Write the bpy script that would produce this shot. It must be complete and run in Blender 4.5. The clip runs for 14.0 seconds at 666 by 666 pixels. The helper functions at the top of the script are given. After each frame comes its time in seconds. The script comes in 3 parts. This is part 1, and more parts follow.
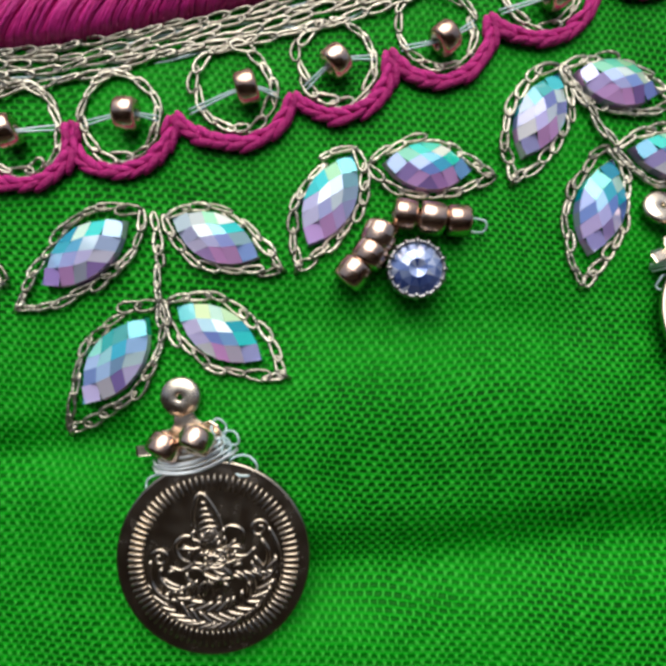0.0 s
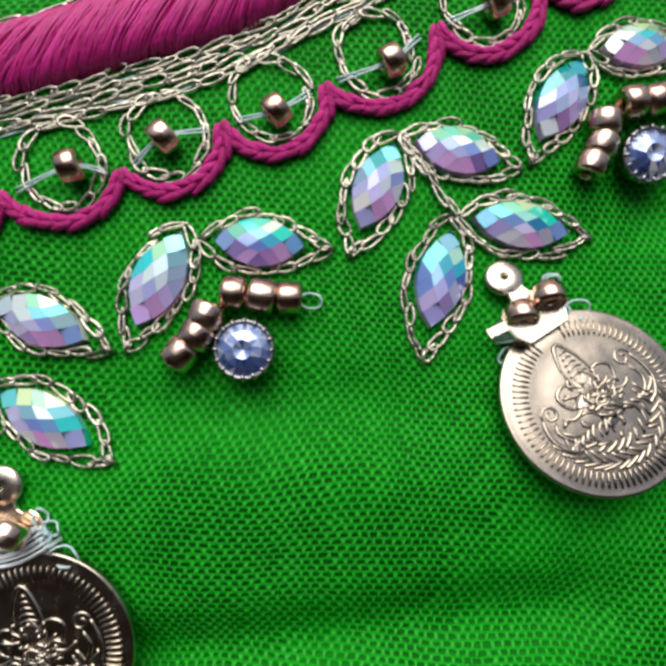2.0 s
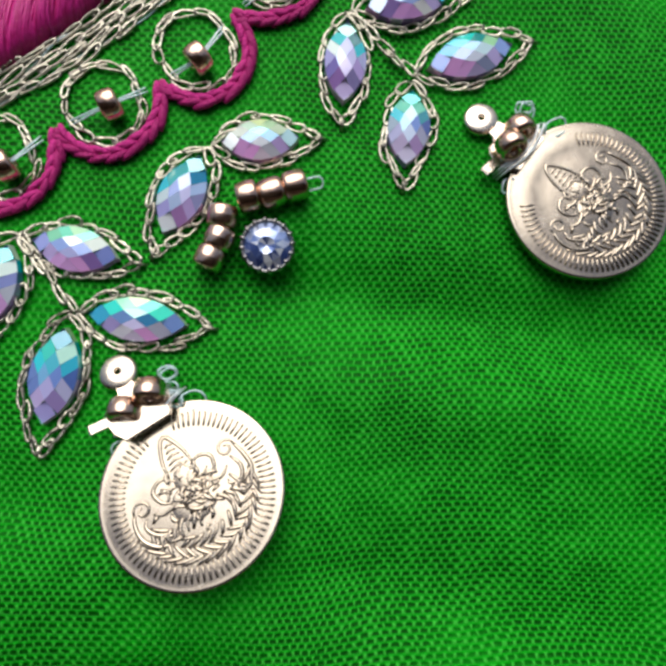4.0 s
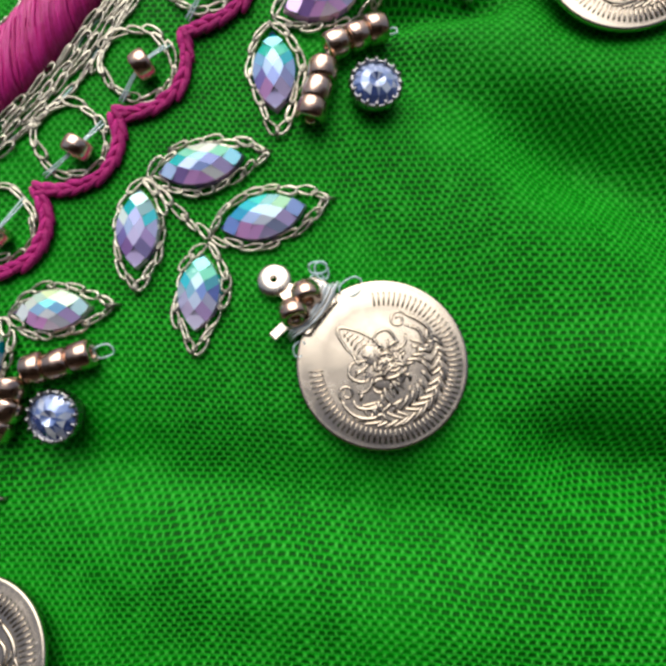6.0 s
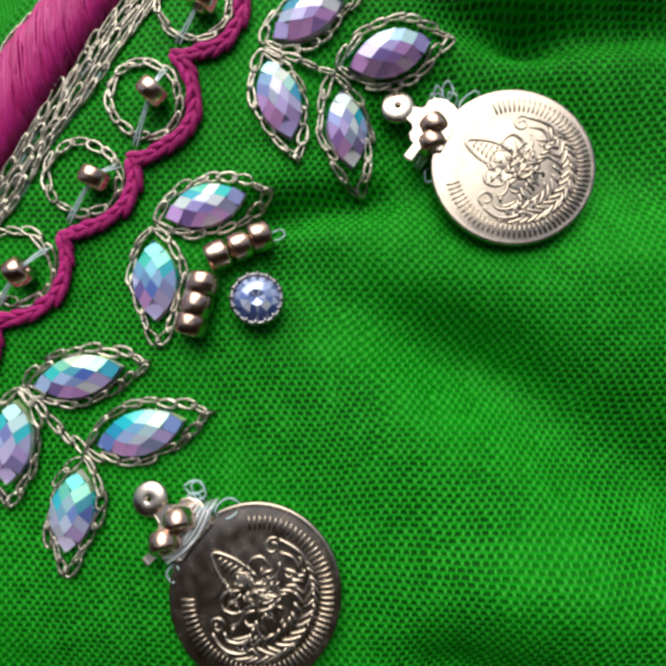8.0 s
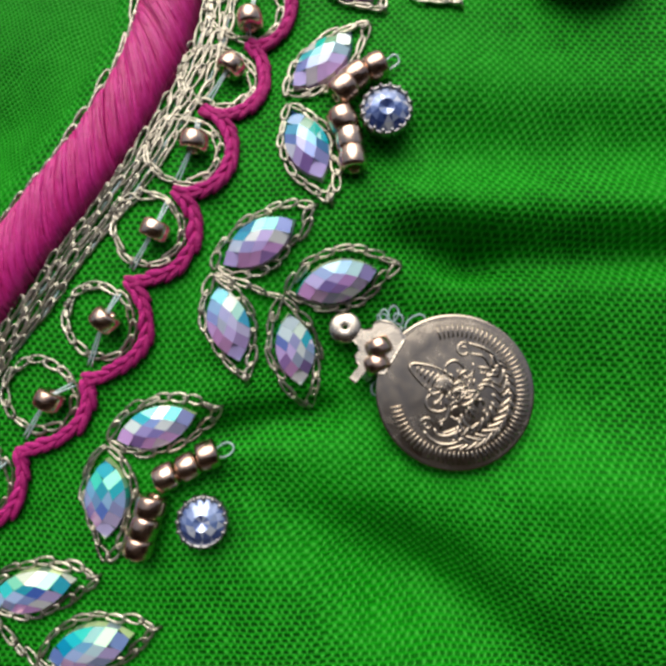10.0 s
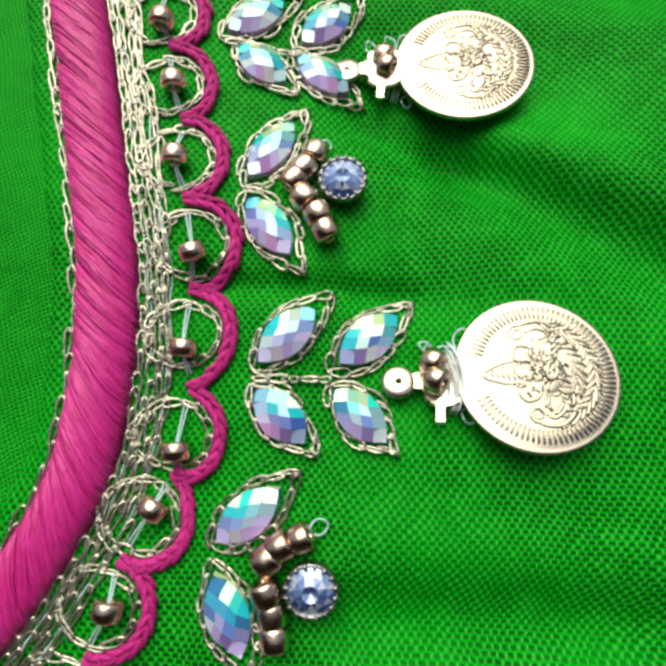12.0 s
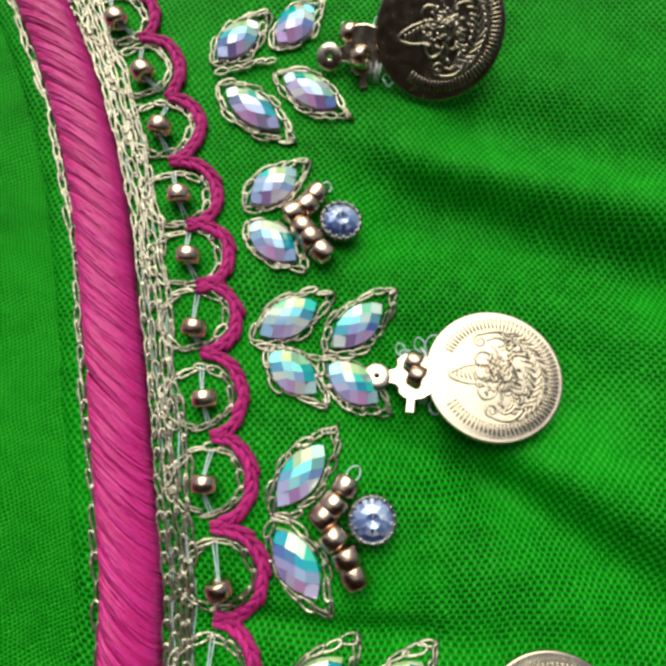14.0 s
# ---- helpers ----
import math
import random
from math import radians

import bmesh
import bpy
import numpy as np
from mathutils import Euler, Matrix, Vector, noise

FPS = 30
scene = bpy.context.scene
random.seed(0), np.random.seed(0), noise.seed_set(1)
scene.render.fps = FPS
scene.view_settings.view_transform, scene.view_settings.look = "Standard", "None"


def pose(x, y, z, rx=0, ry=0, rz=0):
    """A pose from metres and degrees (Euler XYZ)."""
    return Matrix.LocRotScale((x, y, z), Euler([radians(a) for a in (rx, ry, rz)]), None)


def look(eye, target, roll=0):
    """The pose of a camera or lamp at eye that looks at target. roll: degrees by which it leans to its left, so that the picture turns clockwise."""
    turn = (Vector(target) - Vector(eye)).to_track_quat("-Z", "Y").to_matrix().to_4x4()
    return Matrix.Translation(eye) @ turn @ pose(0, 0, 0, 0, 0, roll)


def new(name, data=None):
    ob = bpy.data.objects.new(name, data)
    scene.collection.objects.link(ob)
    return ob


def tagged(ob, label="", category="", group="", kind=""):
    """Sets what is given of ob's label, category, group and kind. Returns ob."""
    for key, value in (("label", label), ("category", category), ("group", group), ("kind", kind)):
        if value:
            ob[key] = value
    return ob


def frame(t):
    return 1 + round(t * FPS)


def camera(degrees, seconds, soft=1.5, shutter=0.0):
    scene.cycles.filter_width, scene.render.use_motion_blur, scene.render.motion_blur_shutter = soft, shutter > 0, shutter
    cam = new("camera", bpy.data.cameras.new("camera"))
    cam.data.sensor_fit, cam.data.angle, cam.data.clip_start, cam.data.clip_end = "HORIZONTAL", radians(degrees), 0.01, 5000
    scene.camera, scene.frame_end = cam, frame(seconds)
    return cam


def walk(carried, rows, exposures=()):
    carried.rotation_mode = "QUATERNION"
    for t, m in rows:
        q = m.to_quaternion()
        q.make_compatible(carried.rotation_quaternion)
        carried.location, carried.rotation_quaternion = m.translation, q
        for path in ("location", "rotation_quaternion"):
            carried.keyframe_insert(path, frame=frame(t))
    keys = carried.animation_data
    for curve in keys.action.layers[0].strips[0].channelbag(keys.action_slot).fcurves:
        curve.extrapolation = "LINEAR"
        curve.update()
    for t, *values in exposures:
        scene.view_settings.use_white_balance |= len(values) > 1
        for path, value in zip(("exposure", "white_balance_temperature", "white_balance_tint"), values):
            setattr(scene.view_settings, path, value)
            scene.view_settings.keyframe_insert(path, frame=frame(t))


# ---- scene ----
# ---------------------------------------------------------------- camera
MM = 0.001
cam = camera(66.0, 14.0, soft=3.6)
# seconds, eye in millimetres, turn in degrees
ROWS = [
    (0, -0.11, -0.06, 45.09, 4.27, -0.13, -0.07),
    (0.5, 2.97, -0.05, 44.41, 3.86, -0.49, -0.35),
    (1, 3.23, -2.27, 44.44, 4.26, -0.15, -0.22),
    (1.5, 6.55, 1.06, 44.79, 4.37, 0.09, -0.32),
    (2, 14.66, 6.48, 44.51, 4.56, 0.25, -0.99),
    (2.5, 25.97, 7.38, 45.24, 4.46, 0.24, -1.94),
    (3, 35.44, 8.56, 45.33, 5.21, -0.14, -2.88),
    (3.5, 43.29, 11.84, 46.57, 5.53, -0.23, -3.05),
    (3.7, 45.20, 12.15, 46.60, 5.49, -0.80, -3.01),
    (5.8, 72.41, 23.87, 46.13, 7.27, 4.98, -2.78),
    (6, 73.90, 25.61, 46.27, 7.64, 4.74, -2.87),
    (6.5, 79.39, 32.67, 47.72, 7.30, 3.94, -2.72),
    (7, 82.38, 39.73, 48.35, 7.73, 3.21, -2.38),
    (7.5, 83.93, 43.37, 47.95, 7.67, 3.14, -2.30),
    (8, 85.39, 45.72, 47.50, 7.88, 3.35, -2.52),
    (8.2, 87.32, 49.45, 47.69, 7.98, 3.91, -2.20),
    (10.3, 95.13, 72.89, 52.25, 7.49, 3.97, -1.41),
    (10.5, 98.45, 77.66, 52.60, 7.51, 4.47, -1.68),
    (11, 100.34, 91.15, 54.77, 7.89, 3.52, -1.45),
    (11.5, 100.96, 101.97, 54.34, 7.33, 2.20, -1.04),
    (12, 100.90, 113.61, 54.17, 7.47, 4.04, 0.02),
    (12.5, 102.35, 123.65, 55.36, 8.42, 4.02, 0.41),
    (13, 102.70, 135.16, 56.72, 8.21, 4.04, 1.03),
    (13.5, 98.29, 142.63, 57.87, 7.90, 3.40, 1.55),
    (14, 96.21, 148.62, 59.18, 8.11, 2.52, 1.90),
]
# seconds, stops, kelvin, tint
EXPOSURES = [(0.0, 0.0, 6250, 10), (8.2, 0.0, 6350, 10), (10.3, -0.02, 6500, 10), (11.5, -0.22, 6550, 8), (12.3, 0.44, 6600, -5), (13.1, 0.48, 6650, -6), (13.6, 0.28, 6750, -3), (14.0, 0.0, 6800, -1)]
walk(cam, [(t, pose(x * MM, y * MM, z * MM, rx, ry, rz)) for t, x, y, z, rx, ry, rz in ROWS], EXPOSURES)

# ---------------------------------------------------------------- sky and sun
world = bpy.data.worlds.new("daylight")
scene.world = world
world.use_nodes = True
wn = world.node_tree.nodes
sky = wn.new("ShaderNodeTexSky")
sky.sky_type = "NISHITA"
sky.sun_disc = False
sky.sun_elevation, sky.sun_rotation = radians(50), radians(-5)
sky.air_density, sky.dust_density, sky.ozone_density = 1.0, 6.0, 0.6
wn["Background"].inputs["Strength"].default_value = 0.10
world.node_tree.links.new(sky.outputs[0], wn["Background"].inputs["Color"])
sun = new("sun", bpy.data.lights.new("sun", "SUN"))
sun.data.energy, sun.data.angle, sun.data.color = 2.1, radians(60), (1.0, 0.96, 0.9)
sun.matrix_world = look((-0.15, 1.4, 1.67), (0, 0, 0))


# ---------------------------------------------------------------- materials
def material(name):
    m = bpy.data.materials.new(name)
    m.use_nodes = True
    nt = m.node_tree
    return m, nt, nt.nodes["Principled BSDF"]


def node(nt, kind, **values):
    n = nt.nodes.new(kind)
    for key, value in values.items():
        n.inputs[key].default_value = value
    return n


def calc(nt, op, a, b=None, c=None):
    n = nt.nodes.new("ShaderNodeMath")
    n.operation = op
    for i, v in enumerate((a, b, c)):
        if v is None:
            continue
        if isinstance(v, (int, float)):
            n.inputs[i].default_value = v
        else:
            nt.links.new(v, n.inputs[i])
    return n.outputs[0]


def ramp(nt, fac, stops):
    n = nt.nodes.new("ShaderNodeValToRGB")
    e = n.color_ramp.elements
    e[0].position, e[0].color = stops[0][0], (*stops[0][1], 1)
    e[1].position, e[1].color = stops[-1][0], (*stops[-1][1], 1)
    for p, c in stops[1:-1]:
        x = e.new(p)
        x.color = (*c, 1)
    nt.links.new(fac, n.inputs[0])
    return n.outputs[0]


def weave_material(name, thread, knot_glint, gap, px, py, turn):
    """Plain-woven cotton: raised crossings in a staggered grid with a painted highlight, small dark holes between the
    yarns.
    """
    m, nt, bsdf = material(name)
    co = nt.nodes.new("ShaderNodeTexCoord").outputs["Object"]
    drift = node(nt, "ShaderNodeTexNoise", Scale=28.0, Detail=2.0)
    nt.links.new(co, drift.inputs["Vector"])
    slub = node(nt, "ShaderNodeTexNoise", Scale=420.0, Detail=2.0)
    nt.links.new(co, slub.inputs["Vector"])
    mp = node(nt, "ShaderNodeMapping", Rotation=(0, 0, radians(turn)))
    nt.links.new(co, mp.inputs["Vector"])
    xyz = nt.nodes.new("ShaderNodeSeparateXYZ")
    nt.links.new(mp.outputs[0], xyz.inputs[0])
    dr = nt.nodes.new("ShaderNodeSeparateXYZ")
    nt.links.new(drift.outputs["Color"], dr.inputs[0])
    sl = nt.nodes.new("ShaderNodeSeparateXYZ")
    nt.links.new(slub.outputs["Color"], sl.inputs[0])
    x = calc(nt, "ADD", xyz.outputs[0], calc(nt, "ADD", calc(nt, "MULTIPLY", dr.outputs[0], 0.007), calc(nt, "MULTIPLY", sl.outputs[0], 0.0008)))
    y = calc(nt, "ADD", xyz.outputs[1], calc(nt, "ADD", calc(nt, "MULTIPLY", dr.outputs[1], 0.006), calc(nt, "MULTIPLY", sl.outputs[1], 0.00038)))
    ax, ay = calc(nt, "MULTIPLY", x, math.pi / px), calc(nt, "MULTIPLY", y, math.pi / py)
    sx, sy = calc(nt, "SINE", ax), calc(nt, "SINE", ay)
    # gaps lie like bricks, half a step aside from row to row
    shift = calc(nt, "MULTIPLY_ADD", calc(nt, "SIGN", sy), math.pi / 4, calc(nt, "MULTIPLY", ax, 0.5))
    fibre = node(nt, "ShaderNodeTexNoise", Scale=3600.0, Detail=3.0)
    nt.links.new(co, fibre.inputs["Vector"])
    rag = calc(nt, "ADD", calc(nt, "MULTIPLY_ADD", fibre.outputs["Fac"], 0.7, -0.35), calc(nt, "MULTIPLY_ADD", slub.outputs["Fac"], 0.6, -0.3))
    along = calc(nt, "ABSOLUTE", calc(nt, "SINE", shift))
    across = calc(nt, "ABSOLUTE", sy)
    hx = ramp(nt, calc(nt, "ADD", along, rag), [(0.28, (0, 0, 0)), (0.78, (1, 1, 1))])
    hy = ramp(nt, calc(nt, "ADD", across, rag), [(0.34, (0, 0, 0)), (0.88, (1, 1, 1))])
    tight = node(nt, "ShaderNodeTexNoise", Scale=60.0, Detail=3.0)
    nt.links.new(co, tight.inputs["Vector"])
    pull = ramp(nt, tight.outputs["Fac"], [(0.34, (0.45, 0.45, 0.45)), (0.58, (1, 1, 1))])
    hole = calc(nt, "MULTIPLY", calc(nt, "MULTIPLY", hx, hy), pull)
    knot = calc(nt, "MULTIPLY", calc(nt, "SUBTRACT", 1.0, hx), across)
    rise = calc(nt, "ADD", calc(nt, "MULTIPLY_ADD", fibre.outputs["Fac"], 0.35, calc(nt, "MULTIPLY", hole, -0.9)), calc(nt, "MULTIPLY", knot, 0.5))
    stain = node(nt, "ShaderNodeTexNoise", Scale=45.0, Detail=4.0)
    nt.links.new(co, stain.inputs["Vector"])
    hue = ramp(nt, stain.outputs["Fac"], [(0.3, tuple(0.88 * v for v in thread)), (0.7, thread)])
    # pale highlight on the raised crossings, mixed into the base colour
    tip = nt.nodes.new("ShaderNodeMix")
    tip.data_type = "RGBA"
    nt.links.new(calc(nt, "MULTIPLY", knot, 0.7), tip.inputs[0])
    nt.links.new(hue, tip.inputs[6])
    tip.inputs[7].default_value = (*knot_glint, 1)
    mix = nt.nodes.new("ShaderNodeMix")
    mix.data_type = "RGBA"
    nt.links.new(hole, mix.inputs[0])
    nt.links.new(tip.outputs[2], mix.inputs[6])
    mix.inputs[7].default_value = (*gap, 1)
    nt.links.new(mix.outputs[2], bsdf.inputs["Base Color"])
    bump = node(nt, "ShaderNodeBump", Strength=0.9, Distance=0.00016)
    nt.links.new(rise, bump.inputs["Height"])
    nt.links.new(bump.outputs[0], bsdf.inputs["Normal"])
    bsdf.inputs["Roughness"].default_value = 0.55
    bsdf.inputs["Specular IOR Level"].default_value = 0.09
    return m


def thread_material(name, dark, light, rough, metal, grain, depth, sheen=0.0, gloss=0.28):
    """Twisted yarn: hue varies from strand to strand, fine fibre relief."""
    m, nt, bsdf = material(name)
    co = nt.nodes.new("ShaderNodeTexCoord").outputs["Object"]
    geo = nt.nodes.new("ShaderNodeNewGeometry")
    n1 = node(nt, "ShaderNodeTexNoise", Scale=grain, Detail=3.0)
    nt.links.new(co, n1.inputs["Vector"])
    f = calc(nt, "MULTIPLY_ADD", geo.outputs["Random Per Island"], 0.5, calc(nt, "MULTIPLY", n1.outputs["Fac"], 0.6))
    nt.links.new(ramp(nt, f, [(0.15, dark), (0.85, light)]), bsdf.inputs["Base Color"])
    bump = node(nt, "ShaderNodeBump", Strength=1.0, Distance=depth)
    nt.links.new(n1.outputs["Fac"], bump.inputs["Height"])
    nt.links.new(bump.outputs[0], bsdf.inputs["Normal"])
    bsdf.inputs["Roughness"].default_value = rough
    bsdf.inputs["Metallic"].default_value = metal
    bsdf.inputs["Sheen Weight"].default_value = sheen
    bsdf.inputs["Specular IOR Level"].default_value = gloss
    return m


def metal_material(name, a, b, rough, scale, depth):
    m, nt, bsdf = material(name)
    co = nt.nodes.new("ShaderNodeTexCoord").outputs["Object"]
    n1 = node(nt, "ShaderNodeTexNoise", Scale=scale, Detail=5.0)
    nt.links.new(co, n1.inputs["Vector"])
    rnd = nt.nodes.new("ShaderNodeObjectInfo").outputs["Random"]
    f = calc(nt, "MULTIPLY_ADD", rnd, 0.5, calc(nt, "MULTIPLY", n1.outputs["Fac"], 0.5))
    nt.links.new(ramp(nt, f, [(0.2, a), (0.8, b)]), bsdf.inputs["Base Color"])
    nt.links.new(ramp(nt, n1.outputs["Fac"], [(0.3, (rough * 0.7,) * 3), (0.75, (rough * 1.4,) * 3)]), bsdf.inputs["Roughness"])
    bump = node(nt, "ShaderNodeBump", Strength=1.0, Distance=depth)
    nt.links.new(n1.outputs["Fac"], bump.inputs["Height"])
    nt.links.new(bump.outputs[0], bsdf.inputs["Normal"])
    bsdf.inputs["Metallic"].default_value = 1.0
    return m


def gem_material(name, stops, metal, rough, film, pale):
    """Foil-backed cut glass with an iridescent coat: reflections painted in, hue by facet slope, glints and darks at
    random.
    """
    m, nt, bsdf = material(name)
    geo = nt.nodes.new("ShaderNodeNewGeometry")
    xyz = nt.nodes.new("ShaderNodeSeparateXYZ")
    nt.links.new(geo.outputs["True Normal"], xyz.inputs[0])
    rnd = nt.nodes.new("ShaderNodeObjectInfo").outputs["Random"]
    # reflection painted as hue: one end for facets turned to the light
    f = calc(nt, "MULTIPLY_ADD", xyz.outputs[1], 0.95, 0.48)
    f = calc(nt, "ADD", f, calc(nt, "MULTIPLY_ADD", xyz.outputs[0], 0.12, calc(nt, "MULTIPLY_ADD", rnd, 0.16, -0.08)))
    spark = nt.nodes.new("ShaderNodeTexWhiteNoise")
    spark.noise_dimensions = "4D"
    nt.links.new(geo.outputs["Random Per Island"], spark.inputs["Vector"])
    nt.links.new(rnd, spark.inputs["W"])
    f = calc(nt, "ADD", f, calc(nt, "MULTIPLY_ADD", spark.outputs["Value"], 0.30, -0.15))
    # flash: pale glints painted on some facets
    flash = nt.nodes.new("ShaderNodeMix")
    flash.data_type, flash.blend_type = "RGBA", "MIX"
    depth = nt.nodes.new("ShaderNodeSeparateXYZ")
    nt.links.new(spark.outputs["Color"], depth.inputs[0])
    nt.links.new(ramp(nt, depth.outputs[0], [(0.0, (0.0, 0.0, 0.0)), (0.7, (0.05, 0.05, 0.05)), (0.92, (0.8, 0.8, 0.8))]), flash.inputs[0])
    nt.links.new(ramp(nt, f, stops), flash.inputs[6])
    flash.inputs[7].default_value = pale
    # shade: facets darkened at random in place of inner reflections
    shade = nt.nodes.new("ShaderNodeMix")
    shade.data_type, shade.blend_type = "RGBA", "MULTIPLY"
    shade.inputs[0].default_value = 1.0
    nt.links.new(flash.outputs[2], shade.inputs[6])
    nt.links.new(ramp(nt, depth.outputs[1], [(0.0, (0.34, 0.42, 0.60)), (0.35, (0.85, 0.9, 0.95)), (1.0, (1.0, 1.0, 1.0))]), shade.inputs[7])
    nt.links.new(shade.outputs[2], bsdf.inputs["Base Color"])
    bsdf.inputs["Metallic"].default_value = metal
    bsdf.inputs["Roughness"].default_value = rough
    bsdf.inputs["IOR"].default_value = 1.6
    bsdf.inputs["Coat Weight"].default_value = 1.0
    bsdf.inputs["Coat Roughness"].default_value = 0.04
    if film:
        bsdf.inputs["Thin Film Thickness"].default_value = film
        bsdf.inputs["Thin Film IOR"].default_value = 1.9
    return m


def plain_material(name, a, b, scale, rough):
    m, nt, bsdf = material(name)
    co = nt.nodes.new("ShaderNodeTexCoord").outputs["Object"]
    n1 = node(nt, "ShaderNodeTexNoise", Scale=scale, Detail=6.0)
    nt.links.new(co, n1.inputs["Vector"])
    nt.links.new(ramp(nt, n1.outputs["Fac"], [(0.3, a), (0.7, b)]), bsdf.inputs["Base Color"])
    bsdf.inputs["Roughness"].default_value = rough
    return m


GREEN = weave_material("green_cotton", (0.004, 0.322, 0.004), (0.055, 0.44, 0.047), (0.001, 0.068, 0.001), 0.00043, 0.00054, 3.0)
FINE_GREEN = weave_material("green_lining", (0.010, 0.36, 0.008), (0.05, 0.44, 0.04), (0.002, 0.14, 0.002), 0.00027, 0.00034, 24.0)
PINK = thread_material("pink_silk", (0.43, 0.006, 0.135), (0.64, 0.03, 0.31), 0.42, 0.0, 2600.0, 0.00004, 0.0, 0.45)
MAGENTA = thread_material("magenta_yarn", (0.27, 0.004, 0.10), (0.66, 0.03, 0.30), 0.6, 0.0, 4200.0, 0.00018, 0.0)
GOLD = thread_material("metallic_thread", (0.06, 0.055, 0.04), (0.80, 0.77, 0.64), 0.28, 0.9, 2600.0, 0.00012)
COIN = metal_material("coin_brass", (0.43, 0.375, 0.30), (0.48, 0.425, 0.345), 0.22, 900.0, 0.000006)
BEAD = metal_material("rose_gold_bead", (0.56, 0.38, 0.29), (0.78, 0.59, 0.46), 0.2, 700.0, 0.000010)
BRIGHT = metal_material("pale_gold", (0.66, 0.59, 0.47), (0.74, 0.67, 0.56), 0.26, 800.0, 0.000006)
CUP = metal_material("dull_nickel", (0.26, 0.26, 0.27), (0.40, 0.40, 0.41), 0.3, 900.0, 0.00001)
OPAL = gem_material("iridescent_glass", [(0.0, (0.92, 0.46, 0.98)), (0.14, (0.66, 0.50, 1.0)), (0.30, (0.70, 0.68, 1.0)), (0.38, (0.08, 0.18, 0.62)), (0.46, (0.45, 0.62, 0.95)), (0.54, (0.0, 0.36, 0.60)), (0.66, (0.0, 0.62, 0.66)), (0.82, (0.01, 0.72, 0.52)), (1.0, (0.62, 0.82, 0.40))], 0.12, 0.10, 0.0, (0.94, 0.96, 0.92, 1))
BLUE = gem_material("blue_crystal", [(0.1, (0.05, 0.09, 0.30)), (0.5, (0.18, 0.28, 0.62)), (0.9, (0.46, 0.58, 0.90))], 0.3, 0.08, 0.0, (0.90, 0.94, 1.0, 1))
NYLON, _nt, _b = material("clear_blue_nylon")
_b.inputs["Base Color"].default_value = (0.62, 0.84, 0.90, 1)
_b.inputs["Roughness"].default_value = 0.25
_b.inputs["Transmission Weight"].default_value = 0.35
WRAP, _nt, _b = material("milky_nylon")
_b.inputs["Base Color"].default_value = (0.78, 0.86, 0.90, 1)
_b.inputs["Roughness"].default_value = 0.3
_b.inputs["Transmission Weight"].default_value = 0.1
PLASTER = plain_material("plaster", (0.09, 0.07, 0.055), (0.14, 0.11, 0.085), 3.0, 0.9)
WOOD = plain_material("table_wood", (0.10, 0.06, 0.035), (0.17, 0.10, 0.06), 9.0, 0.5)
TILE = plain_material("floor_screed", (0.20, 0.18, 0.16), (0.28, 0.25, 0.22), 4.0, 0.8)


# ---------------------------------------------------------------- mesh helpers (all in millimetres)
def join(bits):
    vs, fs, k = [], [], 0
    for v, f in bits:
        vs.extend(tuple(p) for p in v)
        fs.extend(tuple(i + k for i in q) for q in f)
        k += len(v)
    return vs, fs


def mesh(name, vf, mat, smooth=True, base=(0, 0, 0)):
    v, f = vf
    v = (np.array(v, float) - np.array(base)) * MM
    me = bpy.data.meshes.new(name)
    me.from_pydata(v.tolist(), [], f)
    me.materials.append(mat)
    if smooth:
        me.shade_smooth()
    me.update()
    return me


def base_of(ob):
    p = Vector((0, 0, 0))
    while ob:
        p = p + ob.location
        ob = ob.parent
    return np.array(p) / MM


def part(name, vf, mat, parent, label="", smooth=True):
    """One mesh under a thing; its points are given in the place's own millimetres."""
    ob = new(name, mesh(name, vf, mat, smooth, base_of(parent)))
    ob.parent = parent
    return tagged(ob, label)


def seated(name, me, m, parent, label=""):
    """A shared mesh put at the pose m (millimetres) under a thing."""
    ob = new(name, me)
    ob.parent = parent
    loc = (np.array(m.translation) - base_of(parent)) * MM
    ob.matrix_basis = Matrix.LocRotScale(Vector(loc), m.to_quaternion(), m.to_scale())
    return tagged(ob, label)


def thing(name, x, y, label, category, group=""):
    ob = new(name)
    ob.empty_display_size = 0.002
    ob.location = (x * MM, y * MM, surf(x, y) * MM)
    return tagged(ob, label, category, group)


def tube(pts, r, sides=5, closed=False, flat=1.0):
    p = np.array(pts, float)
    n = len(p)
    t = np.roll(p, -1, 0) - np.roll(p, 1, 0) if closed else np.gradient(p, axis=0)
    t /= np.linalg.norm(t, axis=1)[:, None] + 1e-9
    up = np.where(np.abs(t[:, 2:3]) > 0.95, np.array([[1.0, 0, 0]]), np.array([[0, 0, 1.0]]))
    b = np.cross(t, up)
    b /= np.linalg.norm(b, axis=1)[:, None] + 1e-9
    c = np.cross(b, t)
    r = np.broadcast_to(np.asarray(r, float), (n,))
    v, f = [], []
    for i in range(n):
        for k in range(sides):
            a = 2 * math.pi * k / sides
            v.append(p[i] + r[i] * (math.cos(a) * b[i] + flat * math.sin(a) * c[i]))
    for i in range(n if closed else n - 1):
        j = (i + 1) % n
        for k in range(sides):
            l = (k + 1) % sides
            f.append((i * sides + k, i * sides + l, j * sides + l, j * sides + k))
    if not closed:
        f.append(tuple(range(sides))[::-1])
        f.append(tuple((n - 1) * sides + k for k in range(sides)))
    return v, f


